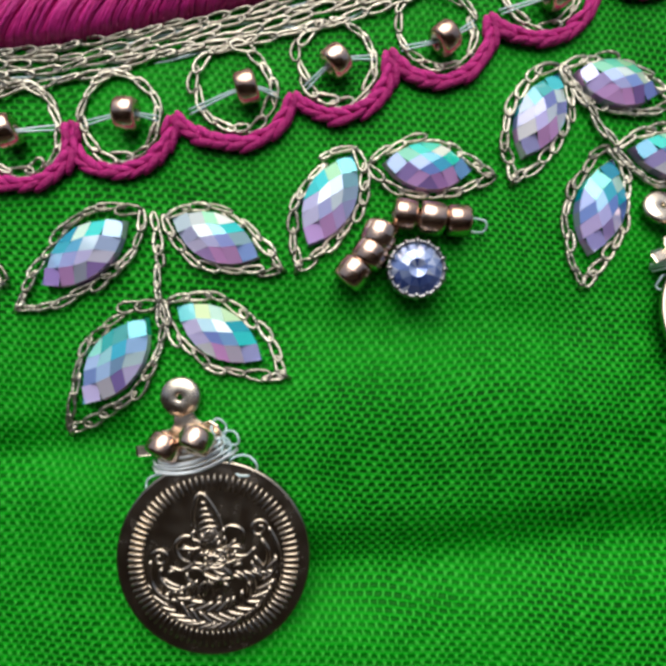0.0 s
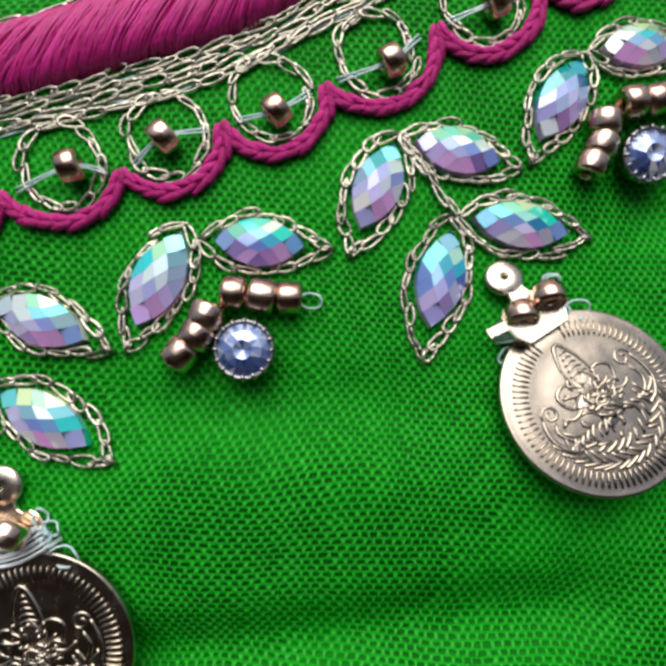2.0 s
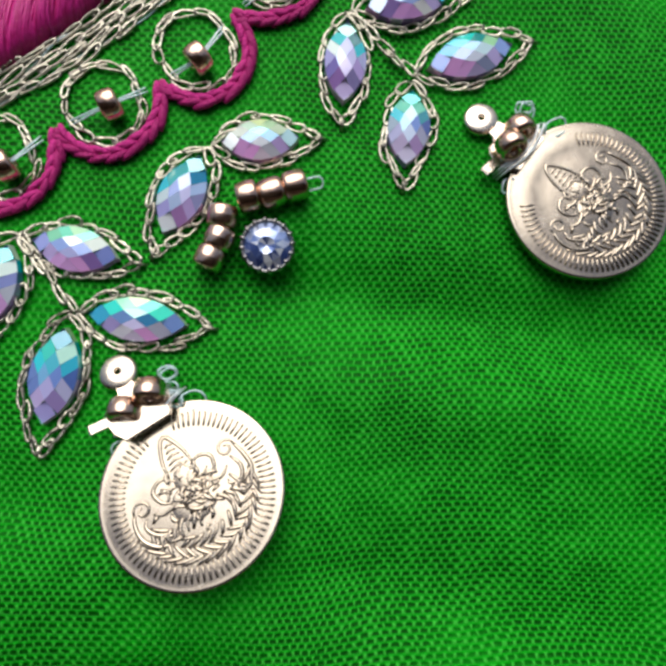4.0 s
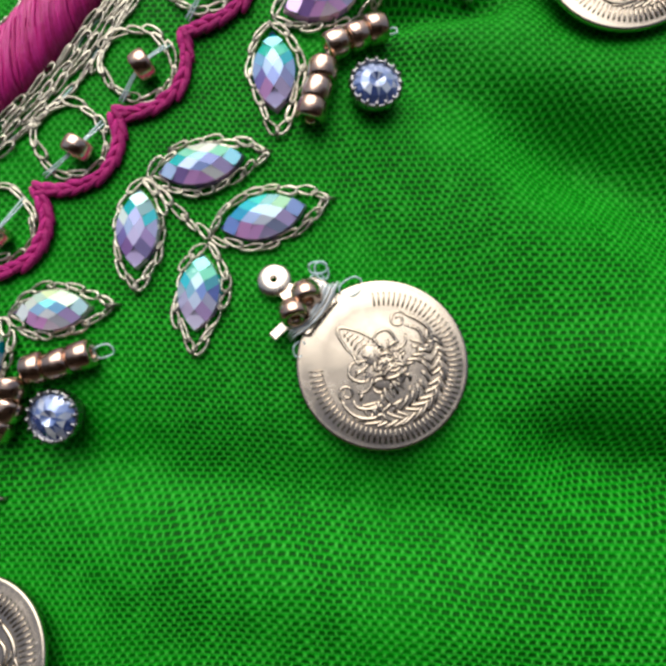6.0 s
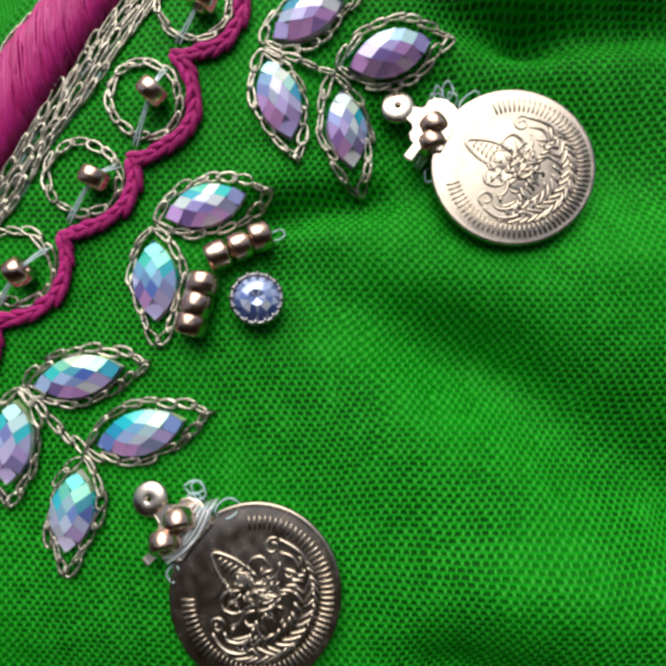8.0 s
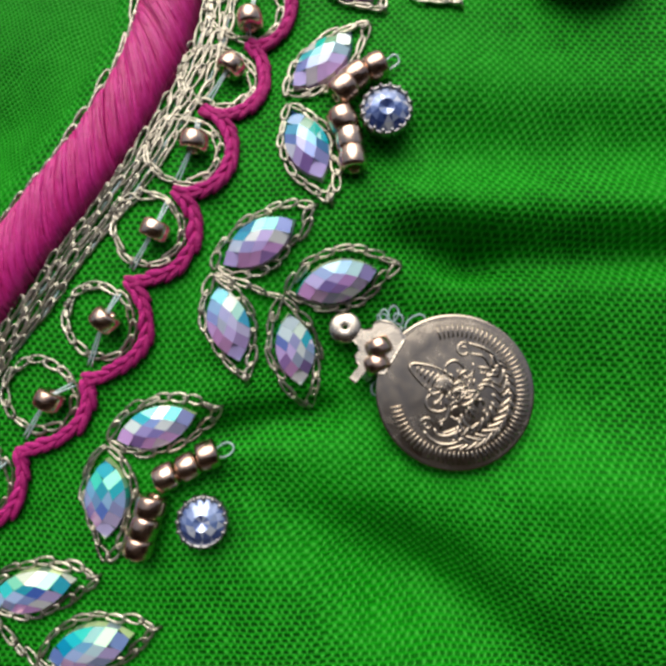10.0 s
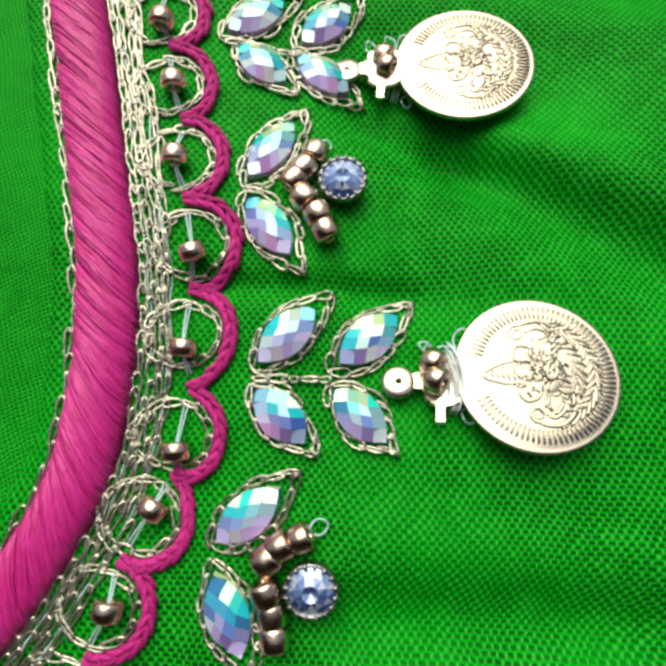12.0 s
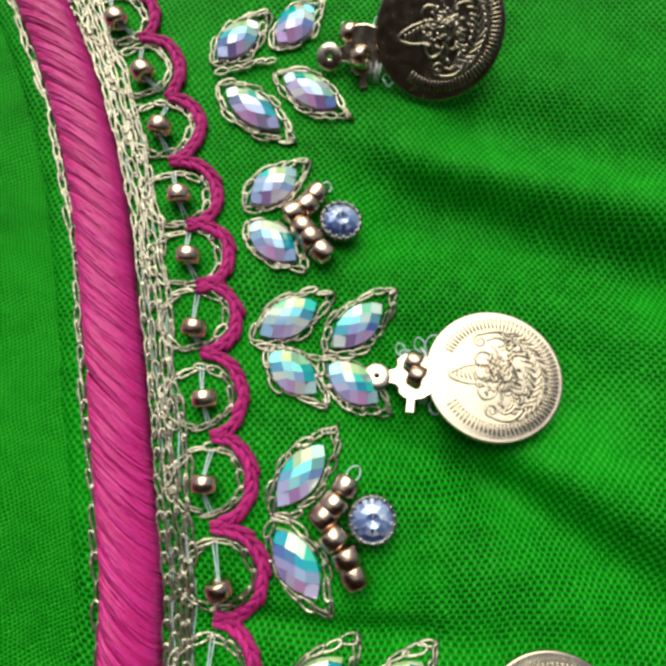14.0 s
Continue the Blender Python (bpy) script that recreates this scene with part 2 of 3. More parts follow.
def lathe(profile, segs):
    """A closed profile of (radius, height) turned round the z axis."""
    v, f, n = [], [], len(profile)
    for s in range(segs):
        a = 2 * math.pi * s / segs
        for r, z in profile:
            v.append((r * math.cos(a), r * math.sin(a), z))
    for s in range(segs):
        q = (s + 1) % segs
        for k in range(n - 1):
            f.append((s * n + k, q * n + k, q * n + k + 1, s * n + k + 1))
    return v, f


def box(x0, x1, y0, y1, z0, z1):
    v = [(x, y, z) for z in (z0, z1) for y in (y0, y1) for x in (x0, x1)]
    return v, [(0, 2, 3, 1), (4, 5, 7, 6), (0, 1, 5, 4), (2, 6, 7, 3), (0, 4, 6, 2), (1, 3, 7, 5)]


def spline(pts, step):
    """Even points along a smooth curve through the given ones."""
    p = np.array(pts, float)
    p = np.vstack([2 * p[0] - p[1], p, 2 * p[-1] - p[-2]])
    out = []
    for i in range(1, len(p) - 2):
        a, b, c, d = p[i - 1], p[i], p[i + 1], p[i + 2]
        for u in np.linspace(0, 1, 24, endpoint=False):
            out.append(0.5 * (2 * b + (c - a) * u + (2 * a - 5 * b + 4 * c - d) * u * u + (3 * b - a - 3 * c + d) * u ** 3))
    out.append(p[-2])
    out = np.array(out)
    s = np.concatenate([[0], np.cumsum(np.linalg.norm(np.diff(out, axis=0), axis=1))])
    e = np.linspace(0, s[-1], max(2, int(round(s[-1] / step)) + 1))
    return np.stack([np.interp(e, s, out[:, k]) for k in range(out.shape[1])], 1)


# ---------------------------------------------------------------- the lie of the cloth
SWELL_X, SWELL_Y = (-30, 5, 40, 75, 110), (-20, 20, 60, 100, 140, 180)
SWELLS = [
    -0.37, 0.93, 0.62, 0.11, 0.05, 0.04,
    0.01, 0.34, 0.44, 0.41, 0.54, 0.55,
    -0.02, -1.05, 0.42, 0.58, 1.62, 1.95,
    0.17, -1.64, -0.4, 0.96, 1.31, 0.11,
    0.06, -1.66, -0.58, 1.54, -1.07, -4.11,
]
# folds: from, to, half width, depth (minus: a valley)
FOLDS = [
    (88, 86, 96, 97, 8, 1.1), (95, 128, 96.5, 146, 6, 0.9), (81, 106, 81.5, 122, 5, -1.5), (68, 80, 73, 90, 5, 0.9),
    (98, 83.5, 104, 82, 2.2, -2.21), (104, 82, 150, 80.5, 2.2, -2.6), (100, 87, 145, 85.5, 3.0, 1.95), (96, 93, 145, 90, 4.0, -1.17), (104, 99, 150, 97, 4.0, 1.17),
    (84, 126, 104, 124.5, 1.5, -1.17), (104, 124.5, 125, 123, 3, -0.78), (101, 145, 112, 140, 3.2, -1.82), (112, 140, 132, 128, 4.0, -2.6), (119, 142, 142, 131, 3.5, 1.82),
    (103, 172, 150, 160, 5, -3.12), (99, 178, 140, 165, 3.2, -1.56), (112, 186, 150, 178, 4, -1.82), (104, 180, 150, 171, 3, 1.17),
    (77, 64.8, 87, 66.3, 1.9, -2.6), (80, 58, 97, 49, 4.4, -1.9), (97, 48.5, 122, 31, 6.0, -4.6), (112, 60, 132, 53, 4.5, 1.95), (94, 19, 125, 10, 3.8, -4.4), (96, 28, 130, 24, 4, 1.69),
    (-1, -17.6, 34, -14.5, 3.4, -2.5), (-5, -5, 34, -2, 5, 1.17), (46, 21.5, 78, 15, 4.2, -2.08), (-34, -8, -19, -6, 2.2, -1.3), (56, 11, 92, 3, 5, 1.56), (-2, 4, 20, 4, 3, -0.78),
    (97, 69.5, 106, 67.5, 9, -4.6), (107, 152.5, 117, 152.5, 8, -2.8), (54, -6, 75, -12, 5, -1.6), (30, 70, 52, 98, 4, -1.3), (40, 130, 30, 90, 5, 1.56),
]


def surf(x, y):
    z = sum(c * math.exp(-((x - a) ** 2 + (y - b) ** 2) / 2048.0) for c, (a, b) in zip(SWELLS, ((a, b) for a in SWELL_X for b in SWELL_Y)))
    for x0, y0, x1, y1, w, d in FOLDS:
        dx, dy = x1 - x0, y1 - y0
        u = ((x - x0) * dx + (y - y0) * dy) / (dx * dx + dy * dy)
        e = max(0.0, -u, u - 1.0) * math.hypot(dx, dy)
        q = ((x - x0) * dy - (y - y0) * dx) / math.hypot(dx, dy)
        z += d * math.exp(-(q / w) ** 2 - (e / (1.6 * w)) ** 2)
    z += 0.22 * noise.noise((x / 11, y / 9, 3.0)) + 0.10 * noise.noise((x / 4.5, y / 4.0, 9.0))
    return z


def up_at(x, y):
    return Vector((surf(x - 2.5, y) - surf(x + 2.5, y), surf(x, y - 2.5) - surf(x, y + 2.5), 5.0)).normalized()


def lie(x, y, h, angle, lean=(0.0, 0.0), follow=1.0):
    """A pose on the cloth: z along its normal, x turned by angle (radians); lean: degrees towards +x and +y."""
    n = (Vector((0, 0, 1)).lerp(up_at(x, y), follow) + Vector((math.tan(radians(lean[0])), math.tan(radians(lean[1])), 0))).normalized()
    t = Vector((math.cos(angle), math.sin(angle), 0))
    t = (t - n * t.dot(n)).normalized()
    m = Matrix((t, n.cross(t), n)).transposed().to_4x4()
    m.translation = Vector((x, y, surf(x, y))) + n * h
    return m


# the inner line of the neck: the outer edge of the satin band
EDGE = spline([(-75, 27.5), (-45, 27.4), (-29.6, 28.2), (-20.2, 29.5), (-10.8, 31.7), (-6.2, 33.0), (6.7, 36.9), (14.3, 41.0), (21.7, 45.0), (37.4, 56.1), (43.3, 61.5),
               (48.6, 67.7), (53.0, 74.0), (59.8, 82.9), (68.8, 94.0), (74.7, 105.0), (76.7, 117.1), (76.6, 126.0), (75.8, 133.0), (73.5, 145.6),
               (70.6, 160.5), (67.8, 173.4), (63.2, 187.5), (57.9, 199.4), (50.5, 213.0), (40.0, 229.0)], 0.5)
_t = np.gradient(EDGE, axis=0)
_t /= np.linalg.norm(_t, axis=1)[:, None]
OUT = np.stack([_t[:, 1], -_t[:, 0]], 1)


def beside(i, d):
    """The point d millimetres outside the band's outer edge, at the edge's i-th point (may lie between two)."""
    i = min(max(i, 0.0), len(EDGE) - 1.001)
    k, u = int(i), i - int(i)
    p = EDGE[k] * (1 - u) + EDGE[k + 1] * u
    n = OUT[k] * (1 - u) + OUT[k + 1] * u
    return p + n * d


# ---------------------------------------------------------------- an unseen porch, added to darken reflections and hold the cloth
def block(name, x0, x1, y0, y1, z0, z1, mat, label, category):
    ob = new(name, mesh(name, box(x0, x1, y0, y1, z0, z1), mat, False))
    return tagged(ob, label, category, kind="structure")


block("floor", -6000, 6000, -3000, 6000, -860, -780, TILE, "grey screed floor under the work table", "floor")
# walls and ceiling added out of view so coins reflect dark on the near side
block("unseen_wall_back", -2200, 2200, -2100, -1980, -780, 1900, PLASTER, "unseen dark plaster wall added behind the table to dim reflections", "wall")
block("unseen_wall_west", -2320, -2200, -2100, 60, -780, 1900, PLASTER, "unseen dark plaster side wall added to dim reflections", "wall")
block("unseen_wall_east", 2200, 2320, -2100, 60, -780, 1900, PLASTER, "unseen dark plaster side wall added to dim reflections", "wall")
block("ceiling", -2320, 2320, -2100, -150, 1900, 2000, PLASTER, "unseen ceiling added over the back half to darken reflections", "ceiling")
table = new("table")
table.location = (0, 0, -0.75)
tagged(table, "dark wooden work table under the green cloth", "table")
part("tabletop", box(-600, 700, -480, 560, -40, -9), WOOD, table, smooth=False)
for tx in (-560, 620):
    for ty in (-440, 480):
        part("leg", box(tx, tx + 45, ty, ty + 45, -780, -40), WOOD, table, smooth=False)


# ---------------------------------------------------------------- cloth
def cloth_sheet():
    """The upper layer: a hem beside the satin band, then the whole breadth of the garment."""
    offs = [-9.6, -9.5, -9.3, -9.0, -8.6, -8.1] + list(np.arange(-7.4, 70, 0.62)) + list(np.geomspace(70.5, 260, 26))
    v, f = [], []
    rows_ = range(0, len(EDGE), 1)
    for i in rows_:
        wob = 0.35 * noise.noise((i * 0.05, 1.0, 0.0))
        for d in offs:
            x, y = EDGE[i] + OUT[i] * (d + (wob if d < -7.5 else 0))
            drop = 0.75 * max(0.0, (-8.2 - d) / 1.4) ** 1.5
            far = max(0.0, d - 70)
            z = surf(x, y) if d < 90 else surf(x, y) * math.exp(-(d - 90) / 40) - 0.004 * far
            v.append((x, y, z - drop))
    n = len(offs)
    for i in range(len(rows_) - 1):
        for k in range(n - 1):
            f.append((i * n + k, i * n + k + 1, (i + 1) * n + k + 1, (i + 1) * n + k))
    return v, f


upper = tagged(new("green_cloth", mesh("green_cloth", cloth_sheet(), GREEN)), "bright green plain-woven cotton cloth, softly creased", "cloth", kind="structure")


def under_sheet():
    xs, ys = np.arange(-110, 92, 1.6), np.arange(-10, 262, 1.6)
    v = [(x, y, surf(x, y) - 1.0 + 0.5 * noise.noise((x / 17, y / 17, 5.0))) for y in ys for x in xs]
    n = len(xs)
    f = [(j * n + i, j * n + i + 1, (j + 1) * n + i + 1, (j + 1) * n + i) for j in range(len(ys) - 1) for i in range(n - 1)]
    keep = []
    e = EDGE[::4] - OUT[::4] * 6.0
    o = OUT[::4]
    va = np.array(v)[:, :2]
    side = np.empty(len(va))
    for k in range(0, len(va), 4000):
        d = va[k:k + 4000, None, :] - e[None]
        q = (d ** 2).sum(2).argmin(1)
        side[k:k + 4000] = ((va[k:k + 4000] - e[q]) * o[q]).sum(1)
    return v, [q for q in f if min(side[i] for i in q) < 0]


under = tagged(new("back_cloth", mesh("back_cloth", under_sheet(), FINE_GREEN)), "green cotton back layer seen inside the neckline", "cloth", kind="structure")


# ---------------------------------------------------------------- stitches
def chain(path, pitch, width, r, h=0.18, closed=False, rng=random):
    """Chain stitch along a line of points: one looped link after the other, each lying over the tail of the last."""
    p = np.array(path, float)
    s = np.concatenate([[0], np.cumsum(np.linalg.norm(np.diff(p, axis=0), axis=1))])
    n = max(2, int(round(s[-1] / pitch)))
    bits = []
    for k in range(n):
        a = s[-1] * k / n - 0.12 * pitch
        L = s[-1] / n * rng.uniform(1.15, 1.6)
        w = width * rng.uniform(0.45, 1.25)
        sk = rng.uniform(-0.28, 0.28) * width
        tw = rng.uniform(-0.35, 0.35)
        loop = []
        for q in range(11):
            th = 2 * math.pi * q / 11
            u = 0.5 - 0.5 * math.cos(th)
            side = math.sin(th) * (0.5 + 0.5 * u) * w * 0.5 + tw * (u - 0.5) * width
            d = min(max(a + u * L, 0.0), s[-1]) if not closed else (a + u * L) % s[-1]
            x, y = np.interp(d, s, p[:, 0]), np.interp(d, s, p[:, 1])
            d2 = min(d + 0.2, s[-1])
            x2, y2 = np.interp(d2, s, p[:, 0]), np.interp(d2, s, p[:, 1])
            if d2 - d < 0.1:
                x2, y2 = 2 * x - np.interp(d - 0.2, s, p[:, 0]), 2 * y - np.interp(d - 0.2, s, p[:, 1])
            g = math.hypot(x2 - x, y2 - y) + 1e-9
            nx, ny = (y2 - y) / g, -(x2 - x) / g
            X, Y = x + nx * (side + sk), y + ny * (side + sk)
            loop.append((X, Y, surf(X, Y) + h + r * (0.5 + 1.3 * u)))
        bits.append(tube(loop, r * np.array([rng.uniform(0.6, 1.35) for _ in loop]), 5, True))
    return bits


def gem(length, width, height):
    """Pointed oval stone in a chequer cut: four by four diamond facets over a low dome, all facets apart."""
    def at(i, j):
        u, v = (i + j) / 4, (i - j) / 4
        t = v / (1 - abs(u)) if abs(u) < 1 else 0.0
        w = (1 - u * u) ** 0.85 * (1 - 0.2 * u ** 4)
        return 0.5 * length * u, 0.5 * width * w * t, height * (1 - 0.42 * t * t - 0.40 * u * u)
    top = {(i, j): at(i, j) for i in range(-2, 3) for j in range(-2, 3)}
    q = [[top[i, j], top[i, j - 1], top[i + 1, j - 1], top[i + 1, j]] for i in range(-2, 2) for j in range(-1, 3)]
    q = [c[::-1] if (c[1][0] - c[0][0]) * (c[2][1] - c[0][1]) < (c[1][1] - c[0][1]) * (c[2][0] - c[0][0]) else c for c in q]
    flat = []
    for c in q:
        p = np.array(c)
        a = np.linalg.lstsq(np.c_[p[:, :2] - p[:, :2].mean(0), np.ones(4)], p[:, 2], rcond=None)[0]
        flat.append([(x, y, (x - p[:, 0].mean()) * a[0] + (y - p[:, 1].mean()) * a[1] + a[2]) for x, y, _ in c])
    q = flat
    rim = [(k, 2) for k in range(-2, 2)] + [(2, k) for k in range(2, -2, -1)] + [(k, -2) for k in range(2, -2, -1)] + [(-2, k) for k in range(-2, 2)]
    for k in range(16):
        a, b = top[rim[k]], top[rim[(k + 1) % 16]]
        q.append([b, a, (a[0] * 1.03, a[1] * 1.03, 0), (b[0] * 1.03, b[1] * 1.03, 0)][::-1])
    return [p for c in q for p in c], [tuple(range(4 * k, 4 * k + 4)) for k in range(len(q))]


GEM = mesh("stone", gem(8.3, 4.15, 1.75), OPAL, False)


def bead_vf(R, L, hole=0.34, segs=16):
    prof = []
    for k in range(13):
        a = 2 * math.pi * k / 12
        c, s = math.cos(a), math.sin(a)
        e = 0.62
        prof.append((R * (hole + (1 - hole) * (0.5 + 0.5 * math.copysign(abs(c) ** e, c))), 0.5 * L * math.copysign(abs(s) ** e, s)))
    return lathe(prof, segs)


SEED = mesh("bead", bead_vf(1.52, 2.3), BEAD)
ROUND = mesh("bead", bead_vf(1.45, 1.9, 0.24), BEAD)


def leaf(owner, x0, y0, x1, y1, wide=1.0):
    """A chain-stitched leaf outline from base to tip with a pointed stone inside it."""
    L = math.hypot(x1 - x0, y1 - y0)
    ax, ay = (x1 - x0) / L, (y1 - y0) / L
    W = 2.55 * wide * min(1.08, max(0.86, L / 11.5))
    sides = []
    for sg in (1, -1):
        line = []
        for u in np.linspace(0, 1, 26):
            o = sg * W * math.sin(math.pi * u ** 0.86) ** 0.82
            o += 0.18 * noise.noise((x0 + u * 3, y0, sg * 2.0))
            line.append((x0 + ax * L * u - ay * o, y0 + ay * L * u + ax * o))
        sides.extend(chain(line, 1.7, 1.0, 0.155, 0.25))
    x, y = x1 + 0.5 * ax, y1 + 0.5 * ay
    knot = tube([(x1 - 0.8 * ax, y1 - 0.8 * ay, surf(x1, y1) + 0.5), (x1, y1, surf(x1, y1) + 0.6), (x, y, surf(x, y) + 0.1)], 0.2, 5)
    ob = part("leaf", join(sides + [knot]), GOLD, owner, "leaf outline in pale gold chain stitch")
    k = min(1.06, max(0.88, L / 11.6))
    m = lie(x0 + ax * L * 0.45, y0 + ay * L * 0.45, 0.15, math.atan2(ay, ax)) @ Matrix.Diagonal((k * random.uniform(0.97, 1.03), random.uniform(0.95, 1.05), 1, 1))
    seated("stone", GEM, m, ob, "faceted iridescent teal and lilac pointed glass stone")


def sprig(a, b, c, d, wide=1.0):
    """Two pairs of jewelled leaves on a short stem; each leaf is base x, y and tip x, y."""
    owner = thing("leaf_sprig", a[0], a[1], "gold chain-stitched sprig of four jewelled leaves on green cloth", "embroidery", "leaf sprigs along the neckline")
    for q in (a, b, c, d):
        leaf(owner, *q, wide)
    j1 = ((a[0] + b[0]) / 2, (a[1] + b[1]) / 2)
    j2 = ((c[0] + d[0]) / 2, (c[1] + d[1]) / 2)
    line = [(j1[0] + (j2[0] - j1[0]) * u, j1[1] + (j2[1] - j1[1]) * u) for u in np.linspace(0, 1, 8)]
    part("stem", join(chain(line, 1.7, 0.95, 0.155, 0.35)), GOLD, owner)


def facet_round(R, z0, z1, n=12):
    """Round brilliant: a star of narrow flat facets round a small sunken middle."""
    v, f = [], []
    for sc, z, off, m in ((1.0, z0, 0, 2 * n), (0.70, z0 + 0.62 * (z1 - z0), 0.5, n), (0.36, z1, 0.0, n)):
        for k in range(m):
            a = 2 * math.pi * (k + off) / m
            v.append((R * sc * math.cos(a), R * sc * math.sin(a), z))
    b, c = 2 * n, 3 * n
    for k in range(n):
        k1 = (k + 1) % n
        f += [(2 * k, 2 * k + 1, b + k), (2 * k + 1, (2 * k + 2) % b, b + k), ((2 * k + 2) % b, b + k1, b + k), (b + k, b + k1, c + k1), (b + k, c + k1, c + k)]
    v.append((0, 0, z1 - 0.35))
    for k in range(n):
        f.append((c + k, c + (k + 1) % n, len(v) - 1))
    return [v[i] for q in f for i in q], [tuple(range(s, s + len(q))) for s, q in zip(np.cumsum([0] + [len(q) for q in f]).tolist(), f)]


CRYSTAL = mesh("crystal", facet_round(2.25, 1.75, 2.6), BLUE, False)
CUPMESH = mesh("cup", lathe([(0.1, 0.0), (1.9, 0.0), (2.35, 0.35), (2.5, 1.0), (2.55, 1.85), (2.42, 2.05), (2.2, 1.85), (2.1, 1.2), (0.1, 1.1)], 28), CUP)
PRONG = mesh("prong", tube([(2.5, 0, 1.1), (2.56, 0, 1.8), (2.42, 0, 2.2), (2.1, 0, 2.3)], [0.16, 0.2, 0.2, 0.14], 6), CUP)


def string_beads(owner, pts):
    p = np.array(pts)
    for k in range(len(p)):
        t = p[min(k + 1, len(p) - 1)] - p[max(k - 1, 0)]
        m = lie(p[k][0], p[k][1], 1.25, math.atan2(t[1], t[0]) + random.uniform(-0.12, 0.12)) @ pose(0, 0, 0, 0, 90, 0) @ pose(0, 0, 0, 0, 0, random.uniform(0, 60))
        sc = random.uniform(0.94, 1.05)
        seated("bead", SEED, m @ Matrix.Diagonal((sc, sc, random.uniform(0.9, 1.05), 1)), owner)


def loop_thread(owner, x, y, ang, size, h=0.6):
    """A small loop of clear nylon sewing thread."""
    line = []
    for q in range(14):
        th = 2 * math.pi * q / 13
        u, w = size * (0.5 - 0.5 * math.cos(th)), 0.36 * size * math.sin(th)
        X, Y = x + u * math.cos(ang) - w * math.sin(ang), y + u * math.sin(ang) + w * math.cos(ang)
        line.append((X, Y, surf(X, Y) + h + 0.25 * math.sin(3 * th)))
    part("thread", tube(line, 0.11, 5), NYLON, owner, "clear pale blue nylon thread loop")


def cluster(a, b, rx, ry, b1, b2, wide=1.0):
    """Two jewelled leaves, two strings of three beads and a round crystal in a claw cup."""
    owner = thing("gem_cluster", rx, ry, "two jewelled leaves with six bronze beads and a round blue crystal", "embroidery", "gem clusters along the neckline")
    leaf(owner, *a, wide)
    leaf(owner, *b, wide)
    string_beads(owner, b1)
    string_beads(owner, b2)
    far = max((b1[0], b1[-1]), key=lambda p: math.hypot(p[0] - b[0], p[1] - b[1]))
    near = b1[-1] if far == b1[0] else b1[0]
    loop_thread(owner, far[0] + 0.2 * (far[0] - near[0]), far[1] + 0.2 * (far[1] - near[1]), math.atan2(far[1] - near[1], far[0] - near[0]), 1.9)
    m = lie(rx, ry, 0.1, random.uniform(0, 1), (random.uniform(-3, 3), random.uniform(-3, 3)), 0.4)
    cup = seated("rhinestone", CUPMESH, m, owner, "round nickel claw setting")
    ob = new("crystal", CRYSTAL)
    ob.parent = cup
    tagged(ob, "faceted pale blue crystal")
    for k in range(16):
        ob = new("prong", PRONG)
        ob.parent = cup
        ob.matrix_basis = pose(0, 0, 0, 0, 0, 22.5 * k)


# ---------------------------------------------------------------- coins
def dome(r):
    return 0.95 - 0.0036 * r * r


def coin_face():
    prof = [(0.05, 0.0), (7.7, 0.0), (7.95, 0.1), (8.0, 0.35), (7.97, 0.66), (7.86, 0.75)] + [(r, dome(r) - (0.0 if r > 5.5 else 0.03)) for r in (7.7, 7.3, 6.6, 5.6, 5.35, 4.0, 2.0, 0.05)]
    return lathe(prof, 72)


def denticle():
    return tube([(r, 0, dome(r) + z) for r, z in ((5.75, -0.1), (5.9, 0.02), (6.9, 0.03), (7.05, -0.1))], 0.115, 5)


